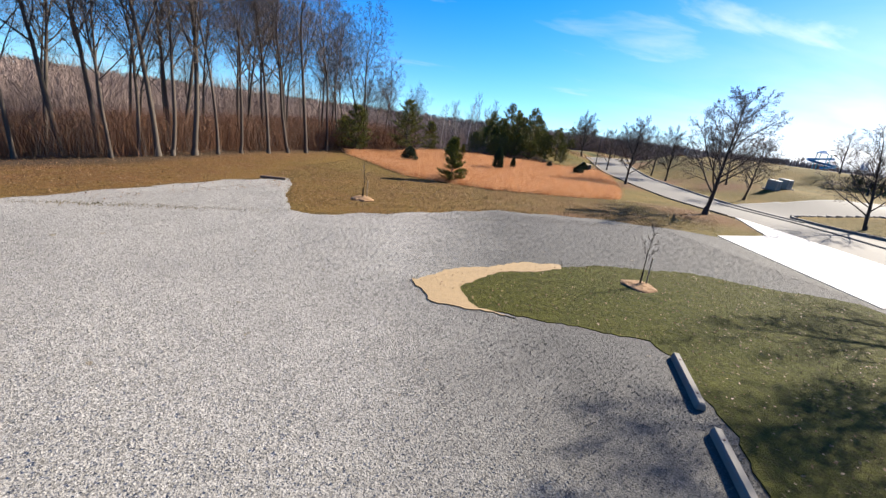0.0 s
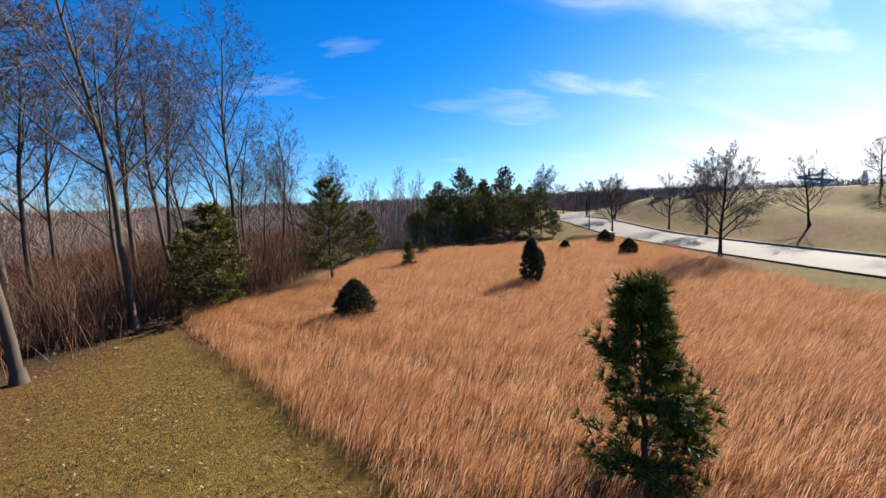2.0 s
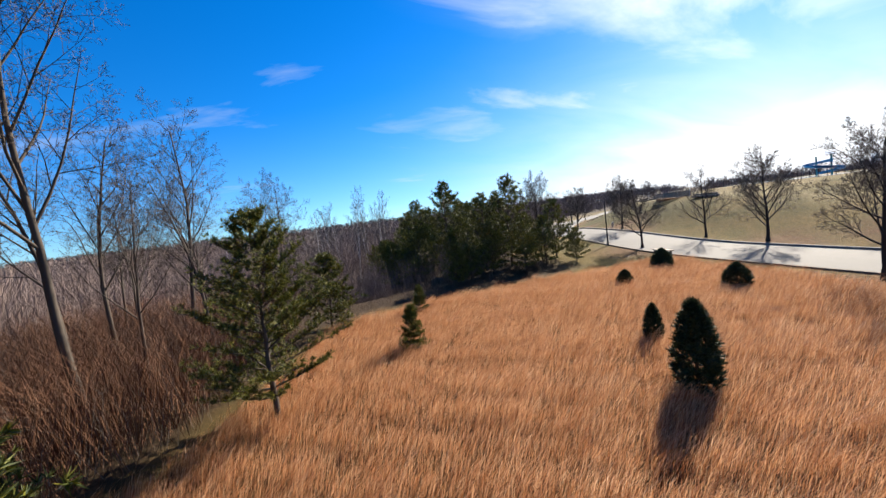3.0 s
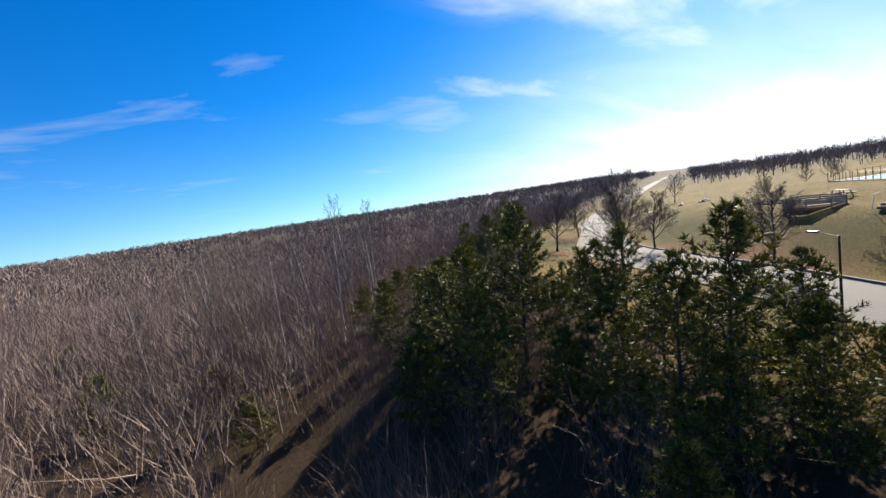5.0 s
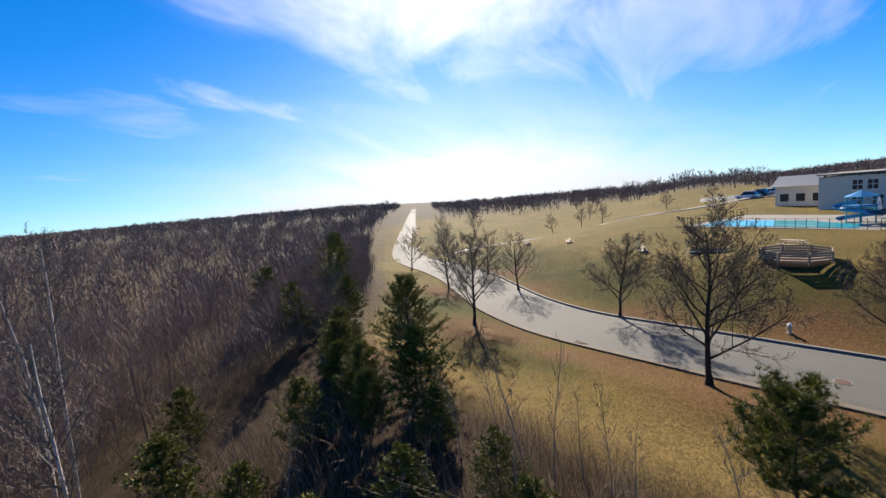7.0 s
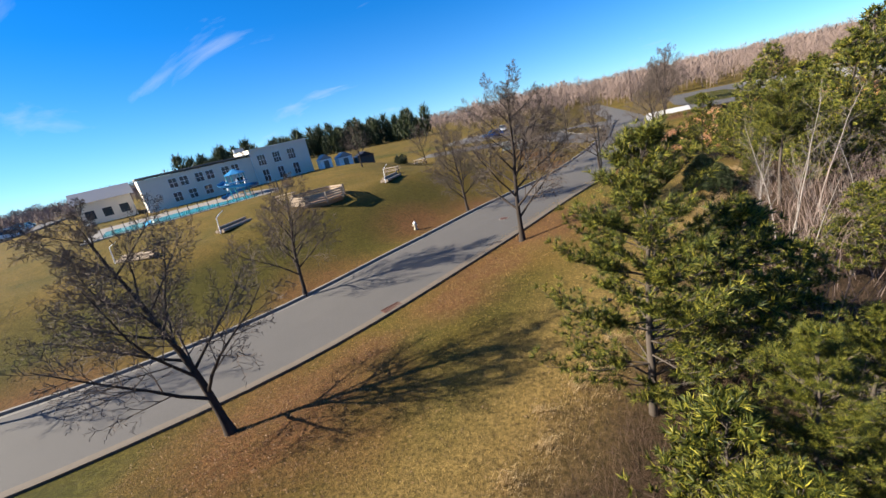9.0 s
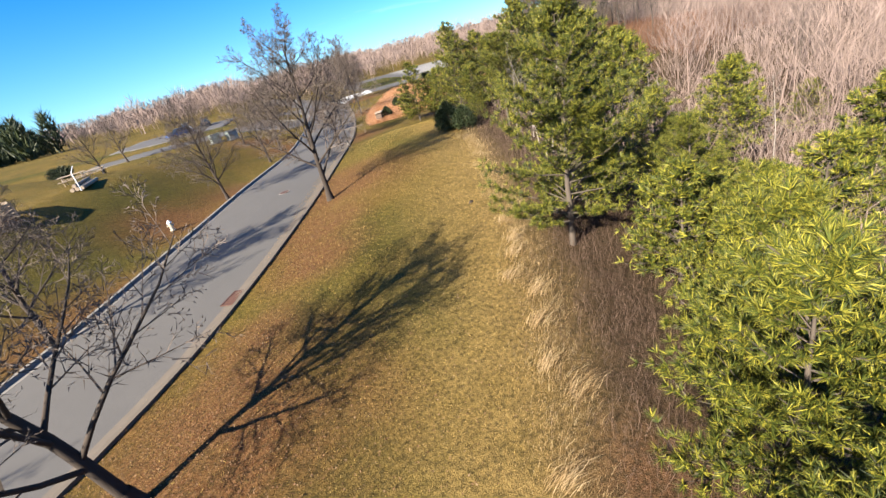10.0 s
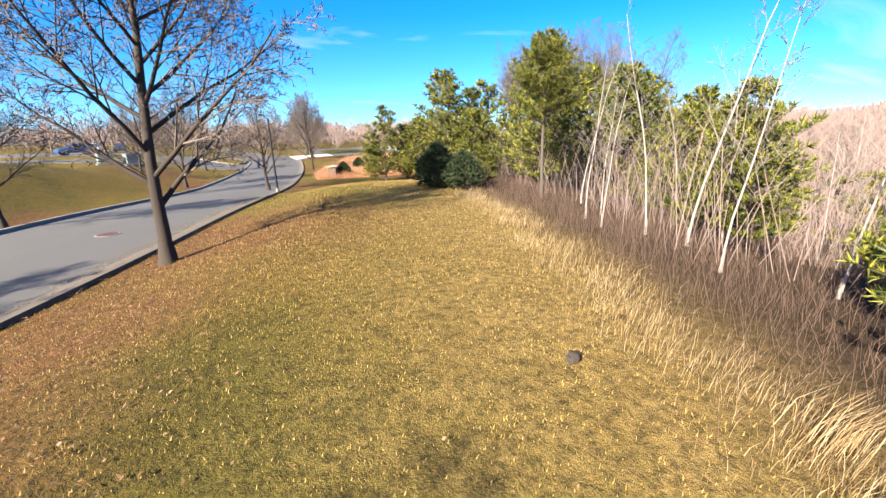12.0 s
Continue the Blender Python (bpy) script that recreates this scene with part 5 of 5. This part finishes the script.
def small_goal(x, y, rz, first=[None]):
    if first[0]:
        return copy_thing(first[0], pose(x, y, h1(x, y), 0, 0, rz))
    t = thing("timber_goal", (x, y, h1(x, y)), rz, "low stack of timbers with a bent white pole", "timber row", "timber rows on the field")
    for k in range(3):
        part("log", tube(bmesh.new(), (-1.6, -0.3 + 0.3 * k, 0.14), (1.6, -0.3 + 0.3 * k, 0.14), 0.13, 0.13, 10), TIMBER, t)
    part("log", tube(bmesh.new(), (-1.5, -0.1, 0.37), (1.5, -0.1, 0.37), 0.12, 0.12, 10), TIMBER, t)
    part("pole", tube(bmesh.new(), (1.9, 0.3, 0), (1.75, 0.3, 1.25), 0.03, 0.03, 8), PAINT_WHITE, t)
    part("pole_arm", tube(bmesh.new(), (1.75, 0.3, 1.25), (0.9, 0.3, 1.6), 0.03, 0.025, 8), PAINT_WHITE, t)
    first[0] = t
    return t


for x, y, rz in ((56.4, 95.6, 10), (66.8, 106.4, 20), (72.8, 115.0, 30), (53.4, 89.6, 100), (46.4, 76.4, 95)):
    small_goal(x, y, rz)


def box_building():
    bx, by = 89.2, 75.6
    z = 4.1
    t = thing("community_building", (bx, by, z), -116.9, "long cream stucco building with tall dark windows and a flat roof", "building")
    L, top = 32.3, 5.7
    body = bmesh.new()
    box(body, (20.0, 12.0, top - 0.3), (10.0, 6.0, (top - 0.3) / 2 - 0.2))
    part("wall", body, STUCCO, t)
    part("wall", box(bmesh.new(), (L - 20.0, 12.6, top + 0.4), (20 + (L - 20) / 2, 6.0, (top + 0.4) / 2)), STUCCO, t)
    part("roof", box(bmesh.new(), (20.2, 12.6, 0.22), (9.9, 5.8, top - 0.2), 0, 0.03), CONCRETE, t)
    part("roof", box(bmesh.new(), (L - 19.8, 13.0, 0.25), (20 + (L - 20) / 2, 6.0, top + 0.5), 0, 0.03), STUCCO, t)
    for k in range(9):
        part("bracket", box(bmesh.new(), (0.16, 0.5, 0.3), (1.0 + 2.3 * k, -0.2, top - 0.45)), TIMBER_DARK, t)

    def window(x0, z0, w, hgt, cols, rows, face=-0.01):
        f = bmesh.new()
        for k in range(cols + 1):
            box(f, (0.07, 0.1, hgt), (x0 + w * k / cols, face - 0.03, z0 + hgt / 2))
        for k in range(rows + 1):
            box(f, (w + 0.07, 0.1, 0.07), (x0 + w / 2, face - 0.03, z0 + hgt * k / rows))
        win = part("window", box(bmesh.new(), (w, 0.04, hgt), (x0 + w / 2, face - 0.012, z0 + hgt / 2)), GLASS, t)
        part("window_frame", f, PAINT_WHITE, win)

    for x0 in (4.6, 6.5, 9.2, 11.1, 14.0, 15.9):
        window(x0, 3.0, 1.4, 1.5, 2, 2)
    for x0 in (4.6, 7.2, 10.0, 13.0, 16.0):
        window(x0, 0.7, 1.4, 1.5, 2, 2)
    for x0 in (21.2, 24.4, 27.6):
        window(x0, 3.2, 1.6, 1.9, 3, 2, -0.31)
    for x0 in (21.4, 24.6, 28.0):
        window(x0, 0.3, 1.3, 2.1, 2, 2, -0.31)
    part("downpipe", tube(bmesh.new(), (20.0, -0.36, 0), (20.0, -0.36, top), 0.06, 0.06, 8), PAINT_WHITE, t)
    part("vent", box(bmesh.new(), (2.0, 1.2, 0.7), (19.5, 5, top + 0.95), 0, 0.05), GALV, t)
    t.scale = (0.8, 0.85, 0.92)


box_building()


def side_pavilion():
    t = thing("entrance_pavilion", (101.0, 75.0, 4.4), -115, "low cream pavilion with a grey gabled metal roof", "building")
    part("wall", box(bmesh.new(), (7, 6, 3.6), (0, 0, 1.4)), STUCCO, t)
    bm = bmesh.new()
    p = [bm.verts.new(v) for v in ((-4, -3.6, 3.1), (4, -3.6, 3.1), (4, 3.6, 3.1), (-4, 3.6, 3.1), (-4, 0, 4.8), (4, 0, 4.8))]
    for f in ((0, 1, 5, 4), (2, 3, 4, 5), (0, 4, 3), (1, 2, 5), (0, 3, 2, 1)):
        bm.faces.new([p[i] for i in f])
    bmesh.ops.recalc_face_normals(bm, faces=bm.faces)
    part("roof", bm, ROOF_GREY, t)
    for k in range(3):
        part("window", box(bmesh.new(), (1.2, 0.06, 1.3), (-2.2 + 2.2 * k, -3.02, 1.2)), GLASS, t)


side_pavilion()


def shed(x, y, z, rz, w, dark):
    t = thing("shed", (x, y, z), rz, "dark open timber shelter" if dark else "small white gabled shed beside the building", "shed")
    part("wall", box(bmesh.new(), (w, 2.4, 1.7), (0, 0, 0.75)), TIMBER_DARK if dark else PAINT_WHITE, t)
    bm = bmesh.new()
    a, b = w / 2 + 0.15, 1.4
    p = [bm.verts.new(v) for v in ((-a, -b, 1.55), (a, -b, 1.55), (a, b, 1.55), (-a, b, 1.55), (0, -b, 2.4), (0, b, 2.4))]
    for f in ((0, 4, 5, 3), (1, 2, 5, 4), (0, 1, 4), (2, 3, 5), (0, 3, 2, 1)):
        bm.faces.new([p[i] for i in f])
    bmesh.ops.recalc_face_normals(bm, faces=bm.faces)
    part("roof", bm, DARK_METAL if dark else ROOF_GREY, t)
    part("door", box(bmesh.new(), (0.9, 0.05, 1.35), (0, -1.22, 0.6)), TIMBER_DARK if dark else CONCRETE, t)


SHEDS = ((75.4, 51.6, -124, 2.0, False), (73.4, 48.6, -124, 2.6, False), (71.0, 45.8, -124, 3.2, True))
for x, y, rz, w, dark in SHEDS:
    shed(x, y, h1(x, y), rz, w, dark)

# pool with its deck, fence, slide and parasols
POOL_Z = 4.15
t = thing("swimming_pool", (0, 0, 0), 0, "bright turquoise outdoor pool with a pale concrete deck", "swimming pool")
deck = bmesh.new()
outline = [(71.7, 92.3), (62.4, 75.7), (67.2, 71.4), (76.5, 70.1), (85.1, 84.4)]
vs = [deck.verts.new((x, y, POOL_Z)) for x, y in outline]
f = deck.faces.new(vs)
ex = bmesh.ops.extrude_face_region(deck, geom=[f])
for v in ex["geom"]:
    if isinstance(v, bmesh.types.BMVert):
        v.co.z -= 2.5
bmesh.ops.recalc_face_normals(deck, faces=deck.faces)
part("deck", deck, CONCRETE, t)
pool = bmesh.new()
f = pool.faces.new([pool.verts.new((x, y, POOL_Z + 0.02)) for x, y in ((71.5, 90.4), (64.2, 77.3), (67.3, 74.8), (71.1, 78.1), (73.2, 78.7), (77.6, 87.2))])
f.normal_update()
if f.normal.z < 0:
    f.normal_flip()
part("water", pool, WATER, t)


def railing(points, z, tall, label):
    t = thing("fence", (0, 0, 0), 0, label, "fence")
    for p, q in zip(points, points[1:]):
        p, q = Vector((*p, z)), Vector((*q, z))
        n = max(2, int((q - p).length / 0.9))
        for k in range(n + 1):
            c = p.lerp(q, k / n)
            part("post", box(bmesh.new(), (0.05, 0.05, tall + 2.2), (c.x, c.y, z + tall / 2 - 1.1)), DARK_METAL, t)
        for zz in (0.15, tall - 0.05):
            part("rail", tube(bmesh.new(), p + Vector((0, 0, zz)), q + Vector((0, 0, zz)), 0.018, 0.018, 6), DARK_METAL, t)


railing([(71.7, 92.3), (67.0, 84.0), (62.4, 75.7), (67.2, 71.4)], POOL_Z, 1.1, "dark metal pool fence of slim posts")
railing([(71.7, 92.3), (85.1, 84.4)], POOL_Z, 1.1, "dark metal pool fence towards the building")


def water_slide(x, y):
    t = thing("water_slide", (x, y, POOL_Z), 30, "blue and teal spiral water slide tower beside the pool", "water slide")
    for sx in (-0.8, 0.8):
        for sy in (-0.8, 0.8):
            part("post", tube(bmesh.new(), (sx, sy, 0), (sx, sy, 2.9), 0.07, 0.07, 8), TEAL_PLASTIC, t)
    part("platform", box(bmesh.new(), (1.9, 1.9, 0.12), (0, 0, 1.9), 0, 0.03), BLUE_PLASTIC, t)
    part("canopy", tube(bmesh.new(), (0, 0, 2.9), (0, 0, 3.5), 1.45, 0.1, 8), BLUE_PLASTIC, t)
    bm = bmesh.new()
    prev = None
    for k in range(25):
        a, u = radians(-30 + k * 17), k / 24
        c = Vector((math.cos(a) * 1.9, math.sin(a) * 1.9, 2.0 - 1.75 * u))
        ring = []
        for j in range(7):
            g = math.pi * (1 + j / 6)
            ring.append(bm.verts.new(c + Vector((math.cos(a), math.sin(a), 0)) * math.cos(g) * 0.42 + Vector((0, 0, 1)) * (math.sin(g) * 0.36 + 0.3)))
        if prev:
            for j in range(6):
                bm.faces.new((prev[j], prev[j + 1], ring[j + 1], ring[j]))
        prev = ring
    bmesh.ops.solidify(bm, geom=list(bm.faces), thickness=0.05)
    part("chute", bm, BLUE_PLASTIC, t)
    for k in range(8):
        part("step", box(bmesh.new(), (0.7, 0.22, 0.05), (0, -1.0 - 0.2 * (7 - k), 0.22 + 0.22 * k)), TEAL_PLASTIC, t)
    for s in (-0.4, 0.4):
        part("handrail", tube(bmesh.new(), (s, -2.5, 0.9), (s, -0.9, 2.8), 0.025, 0.025, 6), DARK_METAL, t)


water_slide(69.0, 75.6)


def parasol(x, y, first=[None]):
    if first[0]:
        return copy_thing(first[0], pose(x, y, POOL_Z, 0, 0, 40))
    t = thing("closed_parasol", (x, y, POOL_Z), 0, "furled grey-white parasol on the pool deck", "parasol", "parasols by the pool")
    part("base", tube(bmesh.new(), (0, 0, 0), (0, 0, 0.08), 0.3, 0.26, 14), CONCRETE, t)
    part("pole", tube(bmesh.new(), (0, 0, 0.05), (0, 0, 2.3), 0.025, 0.025, 8), GALV, t)
    bm = bmesh.new()
    tube(bm, (0, 0, 0.9), (0, 0, 1.5), 0.3, 0.22, 9)
    tube(bm, (0, 0, 1.5), (0, 0, 2.35), 0.22, 0.03, 9)
    part("canopy", bm, CANVAS, t)
    first[0] = t
    return t


for x, y in ((73.6, 71.9), (72.5, 71.5), (74.6, 72.8)):
    parasol(x, y)


def hedge(x0, y0, x1, y1, n, seed, label):
    """A row of clipped bushes, each made of many small leaves."""
    rng = random.Random(seed)
    v, f = [], []
    for _ in range(n):
        u = rng.random()
        g, r = rng.random() * 6.283, 0.75 * rng.random() ** 0.4
        x, y = x0 + (x1 - x0) * u, y0 + (y1 - y0) * u
        q = Vector((x + math.cos(g) * r, y + math.sin(g) * r, h1(x, y) + rng.random() * 1.25 * (0.85 + 0.25 * math.sin(u * 17))))
        needles(rng, v, f, q, Vector((math.cos(g), math.sin(g), 0.5)), 0.26, 8, 0.15)
    return tagged(new("hedge", mesh_of("hedge", v, f, SHRUB_GREEN)), label, "hedge")


hedge(56.6, 56.4, 60.0, 51.6, 700, 81, "dark clipped evergreen hedge on the slope")


def car(x, y, z, rz, paint, label, tall=1.0):
    t = thing("car", (x, y, z), rz, label, "car", "parked cars")
    bm = bmesh.new()
    rows = [(-2.15, 0.35, 0.62), (-2.05, 0.3, 0.85), (-1.0, 0.28, 0.92), (1.0, 0.28, 0.9), (2.05, 0.3, 0.78), (2.2, 0.38, 0.6)]
    rings = []
    for xx, lo, hi in rows:
        rings.append([bm.verts.new((xx, s * w, zz)) for s, w, zz in ((-1, 0.82, lo), (1, 0.82, lo), (1, 0.88, (lo + hi) / 2), (1, 0.78, hi), (-1, 0.78, hi), (-1, 0.88, (lo + hi) / 2))])
    for a, b in zip(rings, rings[1:]):
        for k in range(6):
            bm.faces.new((a[k], a[(k + 1) % 6], b[(k + 1) % 6], b[k]))
    bm.faces.new(rings[0][::-1]), bm.faces.new(rings[-1])
    bmesh.ops.recalc_face_normals(bm, faces=bm.faces)
    part("body", bm, paint, t)
    bm = bmesh.new()
    a = [bm.verts.new(v) for v in ((-1.8, -0.76, 0.88), (1.1, -0.76, 0.88), (1.1, 0.76, 0.88), (-1.8, 0.76, 0.88))]
    b = [bm.verts.new(v) for v in ((-1.4, -0.6, 1.42 * tall), (0.4, -0.6, 1.42 * tall), (0.4, 0.6, 1.42 * tall), (-1.4, 0.6, 1.42 * tall))]
    for k in range(4):
        bm.faces.new((a[k], a[(k + 1) % 4], b[(k + 1) % 4], b[k]))
    bm.faces.new(b)
    bmesh.ops.recalc_face_normals(bm, faces=bm.faces)
    part("cabin_glass", bm, GLASS, t)
    part("roof", box(bmesh.new(), (1.7, 1.15, 0.05), (-0.5, 0, 1.43 * tall), 0, 0.02), paint, t)
    for sx in (-1.35, 1.35):
        for sy in (-0.8, 0.8):
            w = part("wheel", tube(bmesh.new(), (sx, sy - 0.1, 0.33), (sx, sy + 0.1, 0.33), 0.33, 0.33, 16), RUBBER, t)
            part("rim", tube(bmesh.new(), (sx, sy - 0.11, 0.33), (sx, sy + 0.11, 0.33), 0.19, 0.19, 10), GALV, w)


def car_paint(name, col):
    m = Mat(name, 0.25, 0.5)
    m.p.inputs["Coat Weight"].default_value = 0.6
    m.color(m.mix(m.noise(3, 3), tuple(c * 0.9 for c in col), col))
    return m.m


PAINTS = [car_paint("blue_car_paint", (0.03, 0.08, 0.22)), car_paint("white_car_paint", (0.7, 0.7, 0.7)), car_paint("black_car_paint", (0.02, 0.02, 0.022)), car_paint("silver_car_paint", (0.4, 0.41, 0.42)), car_paint("red_car_paint", (0.3, 0.03, 0.03))]
# ------------------------------------------------------------------ roads, paths and lots of the park


def drape(name, outline, lift, material, label, category, kind="structure", cell=1.0):
    """A sheet laid over uneven ground, with a skirt under its edge."""
    p = np.asarray(outline, dtype=float)
    lo, hi = p.min(0), p.max(0)
    xs, ys = np.arange(lo[0], hi[0] + cell, cell), np.arange(lo[1], hi[1] + cell, cell)
    gx, gy = np.meshgrid(xs, ys)
    ok = inside(outline, gx.ravel(), gy.ravel()).reshape(gx.shape)
    full = ok[:-1, :-1] & ok[1:, :-1] & ok[:-1, 1:] & ok[1:, 1:]
    idx = np.arange(gx.size).reshape(gx.shape)
    quads = np.stack([idx[:-1, :-1], idx[:-1, 1:], idx[1:, 1:], idx[1:, :-1]], -1)[full]
    z = height(gx.ravel(), gy.ravel()) + lift
    verts = np.column_stack([gx.ravel(), gy.ravel(), z])
    ob = new(name, mesh_of(name, verts.tolist(), quads.tolist(), material, smooth=True))
    bm = bmesh.new()
    bm.from_mesh(ob.data)
    bmesh.ops.delete(bm, geom=[w for w in bm.verts if not w.link_faces], context="VERTS")
    rim = bmesh.ops.extrude_edge_only(bm, edges=[e for e in bm.edges if len(e.link_faces) == 1])
    for w in rim["geom"]:
        if isinstance(w, bmesh.types.BMVert):
            w.co.z -= 0.3
    bm.to_mesh(ob.data)
    bm.free()
    return tagged(ob, label, category, kind=kind)


def strip(points, half):
    """The outline of a band of even width along a line."""
    line = smooth_line(np.array(points, dtype=float), 2.0)
    t = np.gradient(line, axis=0)
    t /= np.linalg.norm(t, axis=1)[:, None]
    side = np.column_stack([t[:, 1], -t[:, 0]]) * half
    return [tuple(q) for q in np.vstack([line + side, (line - side)[::-1]])]


drape("side_road", [(28.0, 18), (28.4, 41), (32.0, 42.6), (40, 42.4), (62, 43.5), (62, 37.5), (41, 35.4), (38, 31), (36, 24), (35, 14), (29.5, 14)], 0.07, ASPHALT, "asphalt junction where a side road leaves for the park", "road", cell=0.5)
drape("traffic_island", [(30.6, 33.9), (31.8, 34.9), (36.6, 32.8), (36.4, 31.0), (34.6, 27.2), (33.2, 25.9), (31.4, 26.8), (30.4, 30.3)], 0.2, GROUND, "leafy traffic island with a tree in the junction", "traffic island", cell=0.25)
rim = smooth_line(np.array([(30.6, 33.9), (31.8, 34.9), (36.6, 32.8), (36.4, 31.0), (34.6, 27.2), (33.2, 25.9), (31.4, 26.8), (30.4, 30.3), (30.6, 33.9)]), 0.5)
bm = bmesh.new()
for a, b in zip(rim, rim[1:]):
    m = (a + b) / 2
    box(bm, (float(np.linalg.norm(b - a)) + 0.04, 0.16, 0.34), (m[0], m[1], h1(*m) + 0.08), math.degrees(math.atan2(b[1] - a[1], b[0] - a[0])))
me = bpy.data.meshes.new("kerb")
bm.to_mesh(me)
bm.free()
me.materials.append(CONCRETE)
tagged(new("kerb", me), "pale concrete kerb round the traffic island", "kerb", kind="structure")
PATH_GREY = plain("pale_path_concrete", (0.34, 0.313, 0.279), 0.9, 0, 0.12, 0.8)
drape("footpath", strip([(80, 136), (86, 132), (97, 124), (105, 117), (109, 108), (110, 100), (111, 92), (119, 86), (135, 80)], 1.5), 0.08, PATH_GREY, "pale concrete footpath curving across the park", "footpath", cell=0.5)
drape("far_parking_lot", [(116, 84), (120, 77), (132, 64), (166, 70), (162, 92), (132, 92)], 0.07, ASPHALT, "grey asphalt parking lot behind the pool", "car park", cell=1.0)
drape("far_parking_lot", [(44, 8), (62, 12), (64, 28), (54, 32), (44, 28)], 0.08, ASPHALT, "asphalt lot on the slope above the road", "car park", cell=1.0)
SAND = plain("worn_sandy_soil", (0.22, 0.155, 0.082), 0.95, 0, 0.25, 6.0, 0.6)
slab("worn_soil", [(-0.5, 10.2), (0.2, 8.85), (1.5, 8.5), (2.2, 8.45), (1.25, 9.0), (0.95, 10.0), (1.3, 10.8), (2.8, 11.75), (4.6, 12.65), (4.6, 13.25), (3.2, 12.7), (1.4, 11.8), (0.3, 10.9)], 0.04, SAND, "worn sandy soil along the tip of the grass island", "soil", 0.14, 0.12, step=0.16)

# ------------------------------------------------------------------ parked cars
NAMES = ("dark blue parked car", "white parked car", "black parked car", "silver parked car", "dark red parked car")
rngc = random.Random(77)
for x, y, rz, k in ((51.2, 28.2, 35, 0), (49.2, 16.0, 100, 2), (53.0, 15.0, 100, 3)):
    car(x, y, h1(x, y) + 0.08, rz, PAINTS[k], NAMES[k] + " on the asphalt lot by the park road")
for i in range(12):
    u = i / 11
    x, y, k = 120.5 + 26 * u, 82 - 12 * u + (i % 2) * 0.6, (1, 3, 2, 0, 1, 2, 3, 4, 1, 0, 2, 3)[i]
    car(x, y, h1(x, y) + 0.08, 68 + rngc.uniform(-4, 4), PAINTS[k], NAMES[k] + " in the lot behind the pool", 1.0 if i % 3 else 1.18)

# ------------------------------------------------------------------ small things on the grass
DEBRIS = [(51, 104), (57, 107), (64, 112), (72, 119), (66, 119), (59, 113.5), (52, 107.5)]
brush("cut_brush", scatter(DEBRIS, 160, 90), 9, 0.35, BARK_PALE, "pale heaps of cut branches on the rough bank", 91)


def stone(x, y, size, seed):
    bm = bmesh.new()
    bmesh.ops.create_icosphere(bm, subdivisions=3, radius=size)
    for w in bm.verts:
        k = 1 + 0.35 * noise.noise(w.co * (1.6 / size) + Vector((seed, 0, 0))) + 0.1 * noise.noise(w.co * (5 / size))
        w.co = Vector((w.co.x * k * 1.3, w.co.y * k * 0.8, w.co.z * k * 0.6 + size * 0.3))
    me = bpy.data.meshes.new("stump")
    bm.to_mesh(me)
    bm.free()
    me.materials.append(BARK_DARK)
    ob = tagged(new("stump", me), "small dark weathered stump in the lawn", "stump")
    ob.matrix_basis = pose(x, y, h1(x, y), 0, 0, 40)


stone(25.2, 98.1, 0.09, 3)
